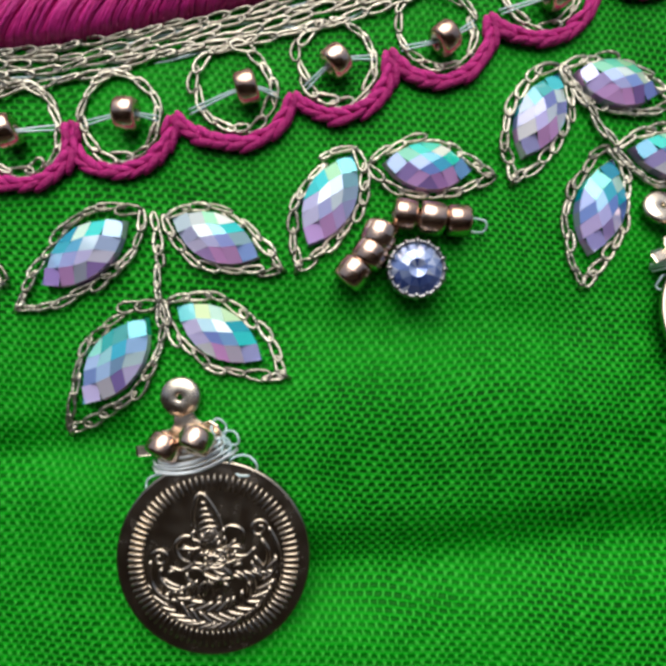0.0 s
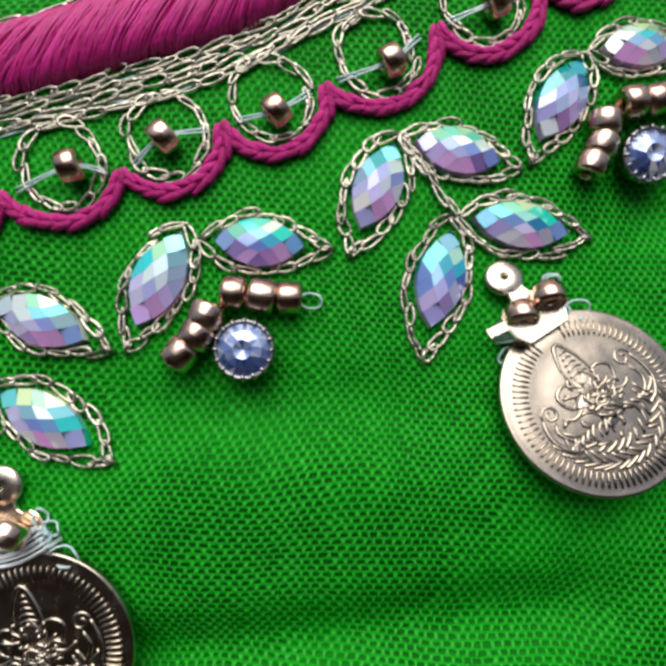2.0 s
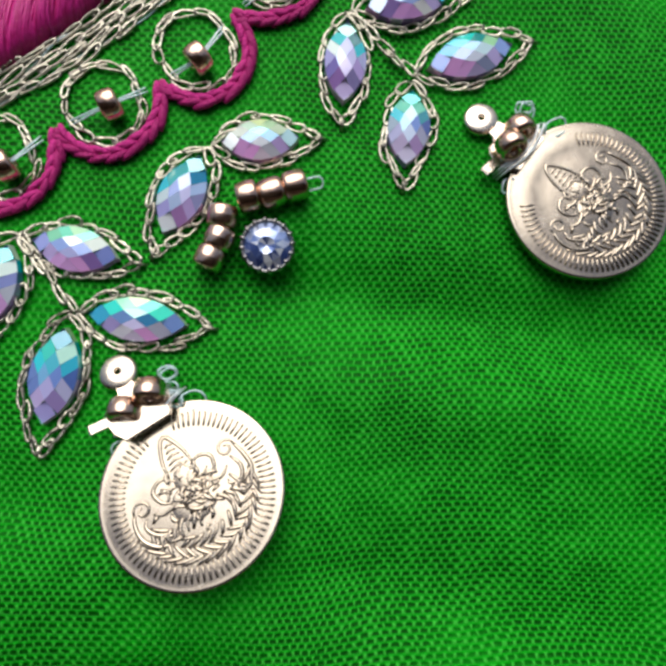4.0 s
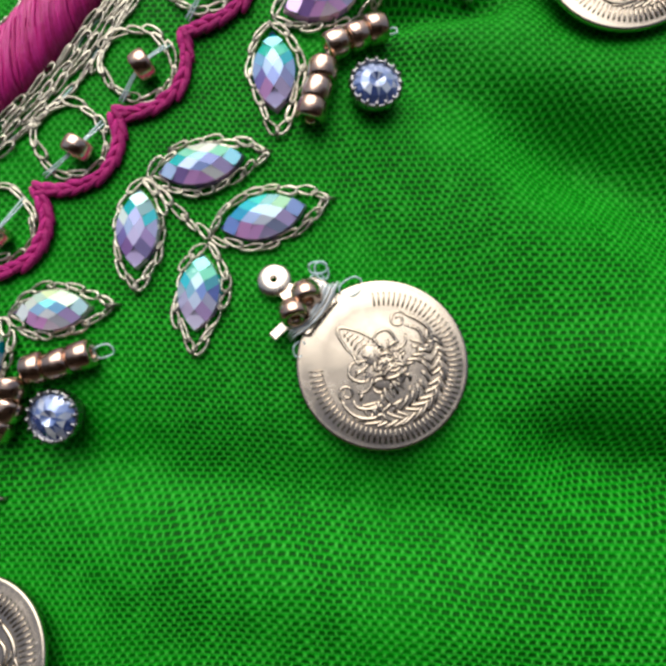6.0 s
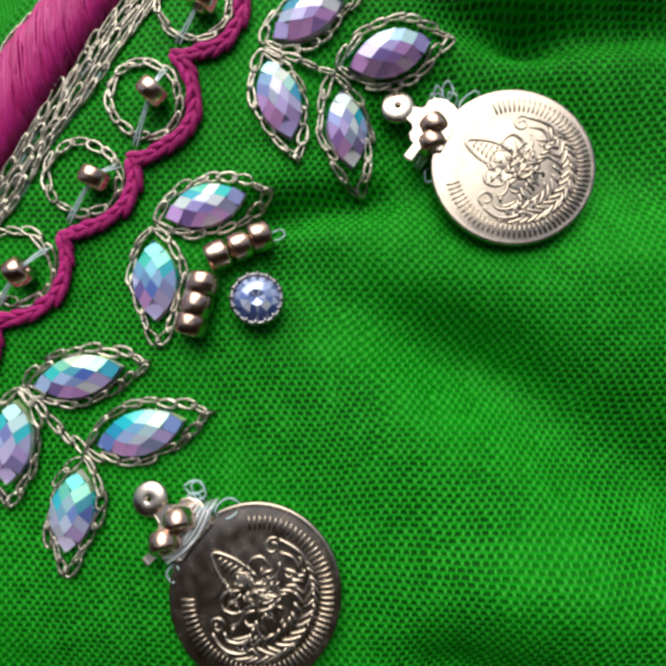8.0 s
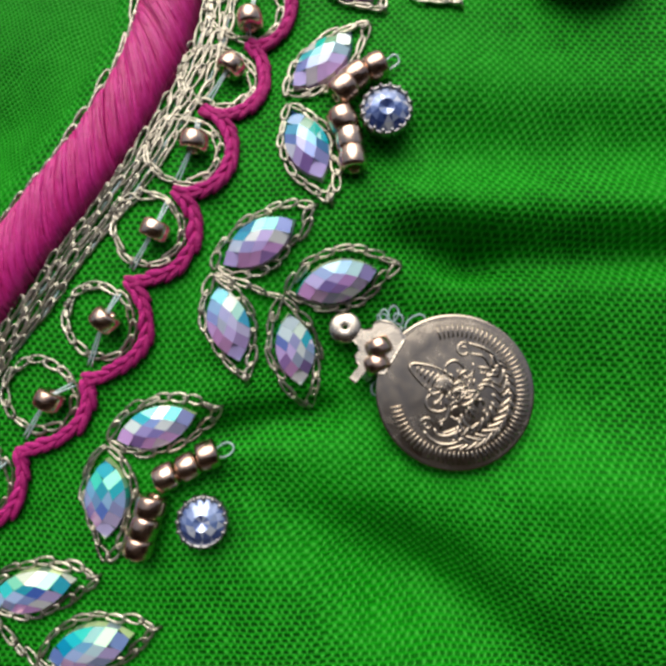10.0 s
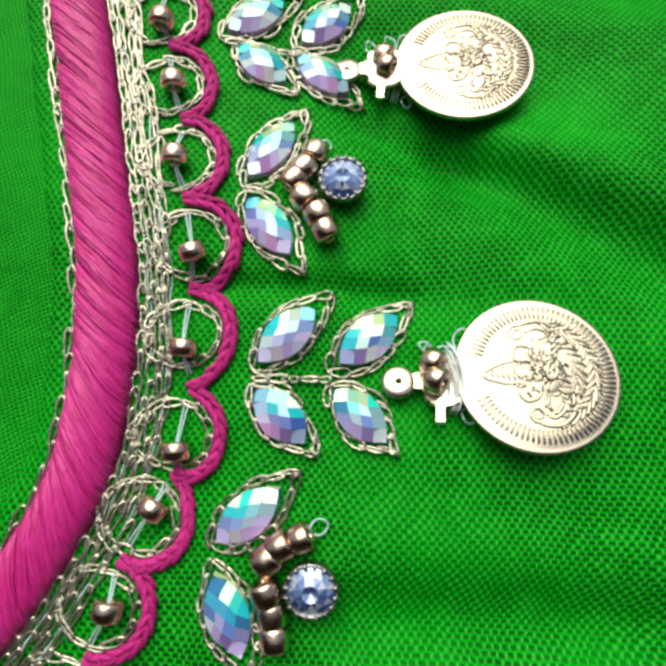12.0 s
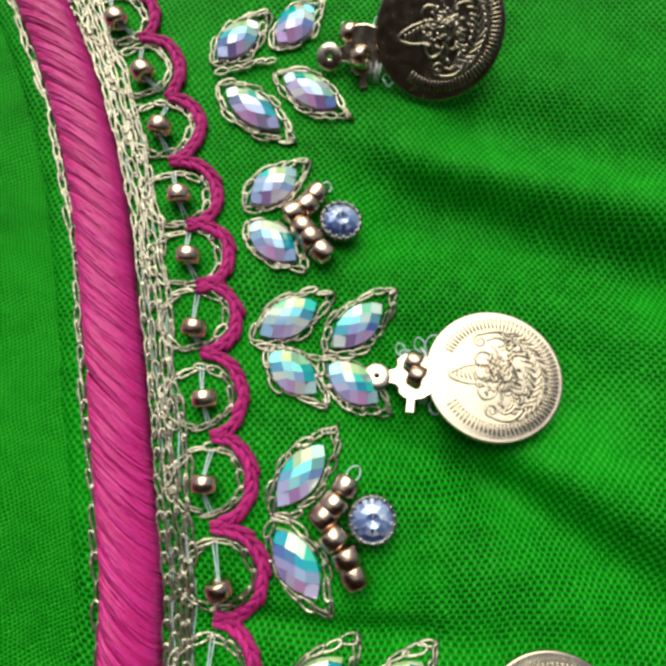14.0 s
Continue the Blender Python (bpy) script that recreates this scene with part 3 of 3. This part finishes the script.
def relief():
    """Struck relief in plain shapes: a ribbed cone, scrolls and a thicket of curling leaves."""
    rng = random.Random(4)
    bits = []

    def line(pts, r=0.17, z=-0.07):
        p = spline(pts, 0.3)
        n = len(p)
        bits.append(tube([(x, y, dome(math.hypot(x, y)) + z) for x, y in p], [r * (0.5 + 0.65 * math.sin(math.pi * (0.1 + 0.8 * i / (n - 1)))) for i in range(n)], 6))

    def lump(x, y, a, b, h):
        v, f = lathe([(math.sin(t) + 0.01, math.cos(t)) for t in np.linspace(0.02, 1.5, 6)][::-1], 16)
        bits.append(([(x + a * p[0], y + b * p[1], dome(math.hypot(x, y)) - 0.08 + h * p[2]) for p in v], f))
    line([(-0.95, 2.0), (-0.85, 3.3), (-0.35, 4.6), (0.1, 5.0), (0.5, 4.5), (0.95, 3.3), (1.15, 2.0)], 0.17)
    for k in range(5):
        y, w = 2.3 + 0.45 * k, 0.78 - 0.12 * k
        line([(0.1 - w, y), (0.1, y + 0.2), (0.1 + w, y)], 0.13)
    lump(0.1, 1.2, 1.0, 1.1, 0.13)
    lump(-0.1, -0.5, 1.9, 1.6, 0.13)
    for sg in (-1, 1):
        cx, cy = sg * 3.75, 1.0 + 0.5 * (sg > 0)
        line([(cx + sg * (0.22 + 0.5 * (1 - q / 14)) * math.cos(q / 14 * 8.2), cy + (0.22 + 0.5 * (1 - q / 14)) * math.sin(q / 14 * 8.2)) for q in range(15)], 0.14)
        line([(cx + sg * 0.7, cy), (sg * 4.75, 0.2), (sg * 4.7, -0.9), (sg * 4.0, -1.9), (sg * 3.1, -2.3)], 0.2)
        line([(cx, cy - 0.7), (sg * 4.1, -0.3), (sg * 3.6, -1.2), (sg * 2.7, -1.6)], 0.17)
        line([(sg * 0.9, 1.9), (sg * 1.7, 2.2), (sg * 2.5, 1.7), (sg * 2.3, 0.7), (sg * 1.6, 0.2)], 0.17)
        line([(sg * 1.2, 0.2), (sg * 2.4, -0.2), (sg * 3.2, 0.3)], 0.15)
        for k in range(5):
            line([(sg * (1.4 + 0.55 * k), -1.1 - 0.12 * k), (sg * (2.0 + 0.55 * k), -1.7 - 0.05 * k), (sg * (2.1 + 0.5 * k), -2.5 + 0.12 * k)], 0.17)
    # two rows of leaves that cross like basketwork below
    for ring, (r0, r1, n) in enumerate(((3.0, 3.9, 13), (3.8, 4.7, 15), (4.5, 5.1, 17))):
        for k in range(n):
            a = math.pi * (1.1 + 0.8 * k / (n - 1)) + rng.uniform(-0.02, 0.02)
            bend = (0.15 if ring % 2 else -0.15) + rng.uniform(-0.05, 0.05)
            line([(r0 * math.cos(a - bend), r0 * math.sin(a - bend)), ((r0 + r1) / 2 * math.cos(a), (r0 + r1) / 2 * math.sin(a)), (r1 * math.cos(a + bend), r1 * math.sin(a + bend))], 0.16)
    for k in range(64):
        x, y = rng.gauss(-0.1, 1.2), rng.gauss(-0.4, 1.1)
        a, h, w = rng.uniform(0, math.pi), rng.uniform(0.3, 0.7), rng.uniform(-0.3, 0.3)
        c, e = math.cos(a), math.sin(a)
        line([(x - h * c, y - h * e), (x - w * e, y + w * c), (x + h * c, y + h * e)], rng.uniform(0.10, 0.17), rng.uniform(0.0, 0.1) if x * x + (y + 0.4) ** 2 < 1.6 else -0.04)
    return join(bits)


HANGER_SIDE = [(2.1, 6.6), (2.75, 7.6), (2.95, 8.7), (2.6, 9.7), (2.0, 10.2), (1.35, 10.15), (0.95, 10.5), (0.75, 11.3)]


def hanger():
    """The pressed lug of the coin: a flat lobed plate with a short tail; its lip is turned up a little."""
    ring = HANGER_SIDE + [(-x, y) for x, y in HANGER_SIDE[::-1]]
    k = ring.index((-2.95, 8.7))
    ring = ring[:k] + [(-2.75, 9.3), (-4.4, 9.5), (-4.5, 8.7), (-2.9, 8.5)] + ring[k + 1:]
    n, v, f = len(ring), [], []
    for sc, z in ((0.96, 0.0), (1.0, 0.1), (1.0, 0.5), (0.96, 0.56), (0.90, 0.54)):
        v += [(x * sc, 8.9 + (y - 8.9) * sc, z) for x, y in ring]
    for r in range(4):
        for q in range(n):
            p = (q + 1) % n
            f.append((r * n + q, r * n + p, (r + 1) * n + p, (r + 1) * n + q))
    f += [tuple(range(n))[::-1], tuple(4 * n + q for q in range(n))]
    return v, f


def eyelet():
    """The domed round end of the lug, pierced in the middle."""
    return lathe([(0.24, 0.1), (1.55, 0.0), (1.72, 0.25), (1.66, 0.48), (1.45, 0.62), (0.9, 0.72), (0.4, 0.75), (0.26, 0.7), (0.24, 0.1)], 28)


FACE = mesh("coin", coin_face(), COIN)
TOOTH = mesh("denticle", denticle(), COIN)
RELIEF = mesh("relief", relief(), COIN)
HANGER = mesh("hanger", hanger(), BRIGHT, False)
EYELET = mesh("eyelet", eyelet(), BRIGHT)


def coin_charm(cx, cy, px, py, p1, p2, lean, worn=40.0, off=0.4):
    """A thin struck coin sewn on by its lug, under two seed beads."""
    owner = thing("coin_charm", cx, cy, "pale gold coin charm with a lobed lug and two bronze beads", "coin charm", "coin charms along the neckline")
    ang = math.atan2(cy - py, cx - px)
    m = lie(cx, cy, 0.0, ang + math.pi / 2, lean, 0.25)
    rim = [m @ Vector((8 * math.cos(a), 8 * math.sin(a), 0)) for a in np.linspace(0, 2 * math.pi, 24)]
    m.translation.z += 0.12 + max(surf(q.x, q.y) - q.z for q in rim)
    coin = seated("coin", FACE, m, owner, "round struck pale gold coin")
    ob = new("relief", RELIEF)
    ob.parent = coin
    ob.matrix_basis = pose(0, -off * MM, 0, 0, 0, 0) @ Matrix.Diagonal((1.12, 1.12, 1.0, 1))
    tagged(ob, "raised scrolls and leaves", kind="stuff")
    for k in range(84):
        a = 360 * k / 84
        if abs((a - 90 + 180) % 360 - 180) < worn:
            continue
        ob = new("denticle", TOOTH)
        ob.parent = coin
        ob.matrix_basis = pose(0, -off * MM, 0.00003, 0, 0, a)
    c, s = math.cos(ang), math.sin(ang)
    reach = math.hypot(px - cx, py - cy)
    h = lie(cx, cy, 0.0, ang + math.pi / 2, (lean[0], lean[1] + 2), 0.25)
    foot = [h @ Vector(q) for q in ((2.8, 8.6, 0), (-2.8, 8.6, 0), (0, 11, 0), (0, reach, 0), (0, reach + 1.6, 0), (-4.4, 9.1, 0))]
    h.translation.z += 0.1 + max(surf(q.x, q.y) - q.z for q in foot)
    seated("hanger", HANGER, h @ Matrix.Diagonal((1, (reach - 1.2) / 11.3, 1, 1)), owner, "flat lobed pale gold lug of the coin")
    seated("eyelet", EYELET, h @ Matrix.Translation((0, reach, 0)), owner, "domed round pierced end of the lug")
    for k, (bx, by) in enumerate((p1, p2)):
        seated("bead", ROUND, lie(bx, by, 2.2 + 0.4 * k, ang + 0.8) @ pose(0, 0, 0, 60, 20, 0), owner)
    ex, ey = cx - 7.2 * c, cy - 7.2 * s
    z = surf(ex, ey)
    for k in range(9):
        o, w, lift = -2.0 + 0.26 * k + 0.1 * math.sin(3.7 * k), 2.5 + 0.16 * k, 0.3 * math.sin(2.1 * k)
        bend = 0.5 + 0.06 * k
        line = [(ex + c * (o - bend * u * u) - s * w * (u + 0.05 * math.sin(k)), ey + s * (o - bend * u * u) + c * w * (u + 0.05 * math.sin(k)), z + 1.6 + lift * u + 0.35 * (1 - u * u) - (1.5 if abs(u) > 0.99 else 0)) for u in np.linspace(-1, 1, 11)]
        part("thread", tube(line, 0.11, 5), WRAP, owner, "milky nylon thread wound over the coin's edge")
    for sg, size in ((1, 2.4), (-1, 1.6)):
        loop_thread(owner, ex - s * 2.9 * sg, ey + c * 2.9 * sg, ang + sg * 1.2, size, 0.9)
    for k in range(4):
        o, w = -3.6 + 0.8 * k + random.uniform(-0.3, 0.3), random.uniform(2.2, 3.3)
        loop_thread(owner, ex + c * o - s * w, ey + s * o + c * w, ang + random.uniform(-0.4, 2.8), random.uniform(0.9, 1.8), random.uniform(0.6, 1.3))


# ---------------------------------------------------------------- band, chains, braid
def satin():
    """Slanting silk strands in loose plies, laid side by side over a padded core."""
    rng = random.Random(7)
    bits = []
    i = 0.0
    while i < len(EDGE) - 22:
        ply = rng.uniform(3.0, 6.5)
        slant = 15.0 + 3.0 * noise.noise((i / 25, 7.0, 0.0)) + rng.uniform(-1.0, 1.0)
        rise = rng.uniform(0.97, 1.07)
        k, n = 0, int(ply / 0.22)
        while k < n:
            v = (k + rng.uniform(0.1, 0.9)) / n
            crown = 0.42 * (1 - (2 * v - 1) ** 2)
            bow = rng.uniform(-0.7, 0.7)
            cross = rng.uniform(-1.1, 1.1)
            line = []
            for u in np.linspace(0, 1, 13):
                at = i + ply * v + slant * u + bow * math.sin(math.pi * u) + cross * (u - 0.5)
                x, y = beside(at, -0.15 - 6.2 * u + rng.uniform(-0.1, 0.1) * (u in (0, 1)))
                prof = (1 - abs(2 * u - 1) ** 2.3) ** 0.55 if 0 < u < 1 else 0
                line.append((x, y, surf(x, y) + 0.1 + (1.55 * rise + crown) * prof + 0.07 * rng.uniform(-1, 1)))
            bits.append(tube(line, 0.17 * rng.uniform(0.7, 1.25), 5))
            k += 1
        i += ply
    return join(bits)


def padding():
    core = []
    for k in range(0, len(EDGE), 4):
        x, y = beside(k, -3.2)
        core.append((x, y, surf(x, y) + 0.1))
    return tube(core, 2.85, 16, False, 0.57)


band = thing("satin_band", EDGE[0][0], EDGE[0][1], "raised hot pink satin-stitched band along the neckline", "embroidery")
part("padding", padding(), PINK, band)
tagged(part("stitches", satin(), PINK, band, "slanting glossy pink silk stitches"), kind="stuff")
for dist, wid, pit in ((-6.75, 0.95, 2.3), (0.35, 0.95, 2.2), (1.3, 1.0, 2.1), (2.2, 0.95, 2.3), (3.1, 0.9, 2.2)):
    line = [beside(k, dist + (0.22 if dist < 3 else 0.8) * noise.noise((k * 0.06, dist * 5, 0.0))) for k in range(0, len(EDGE), 2)]
    owner = thing("chain_stitch_line", line[0][0], line[0][1], "pale gold metallic chain stitch beside the pink band", "embroidery", "chain stitch lines")
    for link in chain(line, pit, wid, 0.155, 0.12):
        part("link", link, GOLD, owner)
for dist in (2.9, 1.0):
    line = []
    for k in range(0, len(EDGE), 3):
        x, y = beside(k, dist + 0.9 * noise.noise((k * 0.07, dist * 9, 4.0)))
        line.append((x, y, surf(x, y) + 0.05 + 0.55 * noise.noise((k * 0.09, dist, 0.0))))
    tagged(new("tacking_thread", mesh("tacking_thread", tube(line, 0.12, 5), NYLON)), "thin clear blue-green nylon thread along the chains", "thread")

CUSPS = [(-23, 21.5), (-14, 22.1), (-3.5, 24.2), (5, 28.4), (14.1, 31.9), (24.2, 37.5), (33.9, 41.9), (41.1, 48.5), (49.4, 55.6), (56.6, 63.3), (63.7,
    70.4), (68.5, 80.1), (73.6, 89.2), (76.4, 98.2), (80.8, 106.3), (82.2, 114.7), (81.7, 125.4), (81.1, 135.2), (80.4, 144.6), (78.4, 154.1), (77.2,
    162.1), (75.4, 169.7), (72.7, 177.5), (71.7, 186.1), (67.5, 194.1)]
RINGS = [(-27.2, 20.8), (-18.7, 22), (-8.6, 24.6), (0.4, 27.3), (9.5, 30.7), (18.9, 34.9), (28.7, 40), (37.6, 45), (45.1, 53.1), (52.1, 60.6), (59.2,
    69), (65.6, 76.2), (70.8, 85.4), (74.6, 93.6), (78, 101.9), (81, 110.1), (81.7, 120.5), (82.1, 130.2), (80.3, 140.1), (78.6, 149), (77.3, 158.1),
    (75.9, 165.5), (74, 173), (71.2, 182.1), (68.1, 189.8), (64.3, 196.7)]
RBEADS = [(-27.9, 20.4), (-17.7, 22), (-7.5, 24.4), (0.2, 26.9), (9.9, 29.3), (20, 33.9), (29.5, 39.4), (37.7, 43.8), (46.1, 51.9), (52.8, 59.9),
    (60.5, 68.6), (66.7, 76.4), (71.8, 85.1), (75.8, 93.8), (79.1, 102.7), (81.2, 108.5), (81.6, 119), (82.3, 129.4), (80, 139.7), (79.2, 148.8),
    (77.4, 156.7), (75.9, 165.3), (74.2, 172.8), (71.2, 181.5), (68.5, 188.8), (64.6, 195.9)]
# the trim runs on past both ends in the same rhythm
CUSPS = [(-32.0, 21.0)] + CUSPS + [(62.6, 201.5)]


def braid(line, rng):
    """Thick yarn in chain stitch: fat slanting loops, one tucked into the next. Gives the stitches one by one."""
    p = np.array(line)
    s = np.concatenate([[0], np.cumsum(np.linalg.norm(np.diff(p, axis=0), axis=1))])
    n = int(round(s[-1] / 1.35))
    for k in range(n):
        bits = []
        wide, sway = rng.uniform(0.42, 0.66), rng.uniform(-0.14, 0.14)
        for sg in (-1, 1):
            pts = []
            a = s[-1] * (k + (0.15 if sg > 0 else 0)) / n
            for u in np.linspace(0, 1, 7):
                d = min(max(a + 2.3 * u - 0.5, 0.0), s[-1])
                x, y = np.interp(d, s, p[:, 0]), np.interp(d, s, p[:, 1])
                e = max(min(d + 0.3, s[-1]), 0.3)
                x0, y0 = np.interp(e - 0.3, s, p[:, 0]), np.interp(e - 0.3, s, p[:, 1])
                x2, y2 = np.interp(e, s, p[:, 0]), np.interp(e, s, p[:, 1])
                g = math.hypot(x2 - x0, y2 - y0) + 1e-9
                o = sg * (0.04 + wide * (1 - u) ** 0.8) + sway
                X, Y = x + (y2 - y0) / g * o, y - (x2 - x0) / g * o
                pts.append((X, Y, surf(X, Y) + 0.22 + 0.42 * math.sin(math.pi * (0.10 + 0.62 * u))))
            bits.append(tube(pts, np.array([0.20, 0.30, 0.36, 0.38, 0.35, 0.28, 0.16]) * rng.uniform(0.8, 1.15), 7))
        yield join(bits)


scallop_braid = thing("scallop_braid", CUSPS[1][0], CUSPS[1][1], "magenta chain-stitched yarn laid in even scallops", "embroidery")
_rng = random.Random(11)
for k in range(len(RINGS)):
    cx, cy = RINGS[k]
    near = ((EDGE - np.array([cx, cy])) ** 2).sum(1).argmin()
    ox, oy = OUT[near]
    p0, p1 = np.array(CUSPS[k]), np.array(CUSPS[k + 1])
    a0 = math.atan2(p0[1] - cy, p0[0] - cx)
    a1 = math.atan2(p1[1] - cy, p1[0] - cx)
    am = math.atan2(oy, ox)
    while a0 > am:
        a0 -= 2 * math.pi
    while a0 < am - 2 * math.pi:
        a0 += 2 * math.pi
    while a1 < a0:
        a1 += 2 * math.pi
    while a1 > a0 + 2 * math.pi:
        a1 -= 2 * math.pi
    r0, r1 = math.hypot(*(p0 - (cx, cy))), math.hypot(*(p1 - (cx, cy)))
    arc = []
    for u in np.linspace(0, 1, 26):
        a = a0 + (a1 - a0) * u
        w = math.sin(math.pi * u) ** 0.7
        r = (r0 * (1 - u) + r1 * u) * (1 - w) + 4.85 * w
        arc.append((cx + r * math.cos(a), cy + r * math.sin(a)))
    for loop in braid(arc, _rng):
        part("stitch", loop, MAGENTA, scallop_braid)
    ringline = []
    owner = thing("bead_loop", cx, cy, "pale gold chain-stitched ring holding a single bronze bead", "embroidery", "bead loops along the neckline")
    R = 3.65
    start = math.atan2(-oy, -ox)
    ringline = [(cx - 0.25 * ox + R * (1 + 0.06 * math.cos(2 * th)) * math.cos(start + th), cy - 0.25 * oy + R * (1 + 0.06 * math.cos(2 * th)) * math.sin(start + th)) for th in np.linspace(-0.1, 2 * math.pi + 0.25, 34)]
    part("chain_ring", join(chain(ringline, 1.75, 1.0, 0.15, 0.15)), GOLD, owner)
    bx, by = RBEADS[k]
    along = math.atan2(p1[1] - p0[1], p1[0] - p0[0])
    seated("bead", ROUND, lie(bx, by, 1.35, along + _rng.uniform(-0.4, 0.4)) @ pose(0, 0, 0, 0, 90, 0) @ pose(0, 0, 0, 0, 0, 40 * k), owner, "round bronze bead")
    for o in (-0.22, 0.22):
        q0, q1 = p0 * 0.75 + np.array([cx, cy]) * 0.25, p1 * 0.75 + np.array([cx, cy]) * 0.25
        nx, ny = -math.sin(along) * o, math.cos(along) * o
        line = [(q0[0] + nx, q0[1] + ny, surf(*q0) + 0.25), (bx + nx * 0.4, by + ny * 0.4, surf(bx, by) + 1.3), (q1[0] + nx, q1[1] + ny, surf(*q1) + 0.25)]
        part("thread", tube(spline(line, 0.6), 0.10, 5), NYLON, owner, "clear pale blue nylon thread")

# ---------------------------------------------------------------- motifs along the neckline
sprig((-16.5, 13.9, -27.1, 5.4), (-14.7, 13.5, -4.6, 8.9), (-15.1, 5.8, -22.6, -5.2), (-14.4, 6.1, -4.1, -0.4))
cluster((2.1, 19.7, -3.1, 8.9), (3.4, 18.2, 14.3, 17.5), 7.1, 8.7, [(6.1, 13.5), (8.5, 13.2), (10.8, 13.0)], [(3.9, 11.6), (3.1, 10.0), (1.7, 8.5)])
sprig((20.6, 27.7, 16.2, 17), (21.3, 27.3, 31.5, 24.6), (25.3, 20.3, 22.3, 7.7), (26, 20.3, 37.8, 18.3))
cluster((38, 35.6, 32.7, 25.4), (38.4, 35.8, 48.9, 36.3), 43.4, 26, [(41.8, 30.5), (44.0, 30.8), (46.2, 31.4)], [(39.3, 28.8), (38.9, 26.8), (37.8, 24.9)])
sprig((52.1, 48.5, 51.1, 37.7), (53, 48.7, 64.5, 50.7), (58.2, 41.7, 56.7, 31.2), (58.7, 42.8, 70.6, 45.5))
cluster((65.9, 63.6, 65.8, 52.4), (66, 64.2, 77, 67.3), 75.5, 56.1, [(71.9, 60.6), (73.9, 61.4), (75.8, 62.2)], [(70.6, 57.8), (70.0, 55.8), (69.4, 54.0)])
sprig((77.4, 80.5, 80.1, 70.1), (77.6, 81.2, 87.7, 86.9), (84.1, 78, 86, 67.4), (84.6, 78.6, 95.9, 81.6))
cluster((85.4, 98.1, 89.5, 87.5), (85.2, 99.3, 93.8, 106.4), 95.3, 96.2, [(91.2, 98.7), (92.5, 99.9), (94.5, 100.7)], [(90.9, 95.7), (91.4, 93.6), (91.7, 91.4)])
sprig((89.1, 115.2, 95.5, 108.3), (89, 116.8, 97, 124.4), (97, 115.1, 103.5, 108.4), (97, 116.5, 105.4, 123.7))
cluster((87.5, 136.1, 94, 126.9), (87.4, 136.5, 94, 146.2), 98.2, 136.6, [(93.1, 136.7), (94.1, 138.0), (95.2, 139.8)], [(94.2, 134.7), (95.6, 132.8), (96.4, 131.0)])
sprig((85.3, 154.9, 92.9, 148.8), (83.8, 155.8, 92.9, 162), (91.8, 153.7, 100.3, 148), (92.2, 154.7, 100.6, 162.6))
cluster((82.3, 170.5, 89.5, 164.9), (81.9, 172.2, 89.3, 179), 93.5, 170.8, [(87.7, 171.5), (89.4, 172.7), (90.4, 174.3)], [(89.1, 169.7), (90.1, 168.4), (91.5, 166.8)])
sprig((77.7, 188.5, 87.4, 181.7), (76.7, 191.4, 83.3, 199.2), (84.8, 190.9, 94.5, 185.5), (84.4, 194.5, 90.2, 201.5))
cluster((-44.0, 17.5, -50.0, 7.0), (-42.0, 16.5, -28.6, 7.6), -38.5, 4.5, [(-39.5, 9.5), (-37.2, 9.2), (-35.0, 8.6)], [(-42.0, 8.0), (-42.8, 6.2), (-44.0, 4.6)])
cluster((71.0, 209.5, 81.0, 203.6), (70.0, 211.0, 76.0, 219.0), 82.5, 211.5, [(76.0, 211.0), (77.5, 212.6), (78.5, 214.5)], [(77.0, 209.0), (78.5, 207.6), (80.0, 206.4)])

# coin x, y; round bead x, y; two seed beads; lean towards +x and +y in degrees
coin_charm(-9.9, -15.3, -12.8, -2.2, (-13.3, -6.1), (-10.6, -5.4), (0, -2), 0.0, 0.2)
coin_charm(36.3, 3.9, 29.4, 14.8, (30.4, 11.2), (32.7, 12.7), (0, 12), 10.0, 0.2)
coin_charm(74.6, 29.1, 64.8, 37.7, (67.9, 36.0), (66.7, 34.3), (0, 2.5))
coin_charm(101.3, 68.3, 90.4, 75.2, (93.6, 73.9), (93.2, 72.0), (0, -2))
coin_charm(117.3, 116.1, 103.8, 115.3, (107.1, 117.2), (107.3, 115.4), (0, 14), 20.0)
coin_charm(112.3, 152.6, 98.6, 152.1, (102.3, 153.9), (102.5, 152.0), (0, 10), 30.0)
coin_charm(105.4, 195.4, 91.6, 193, (94.0, 195.8), (95.4, 192.4), (0, -31))
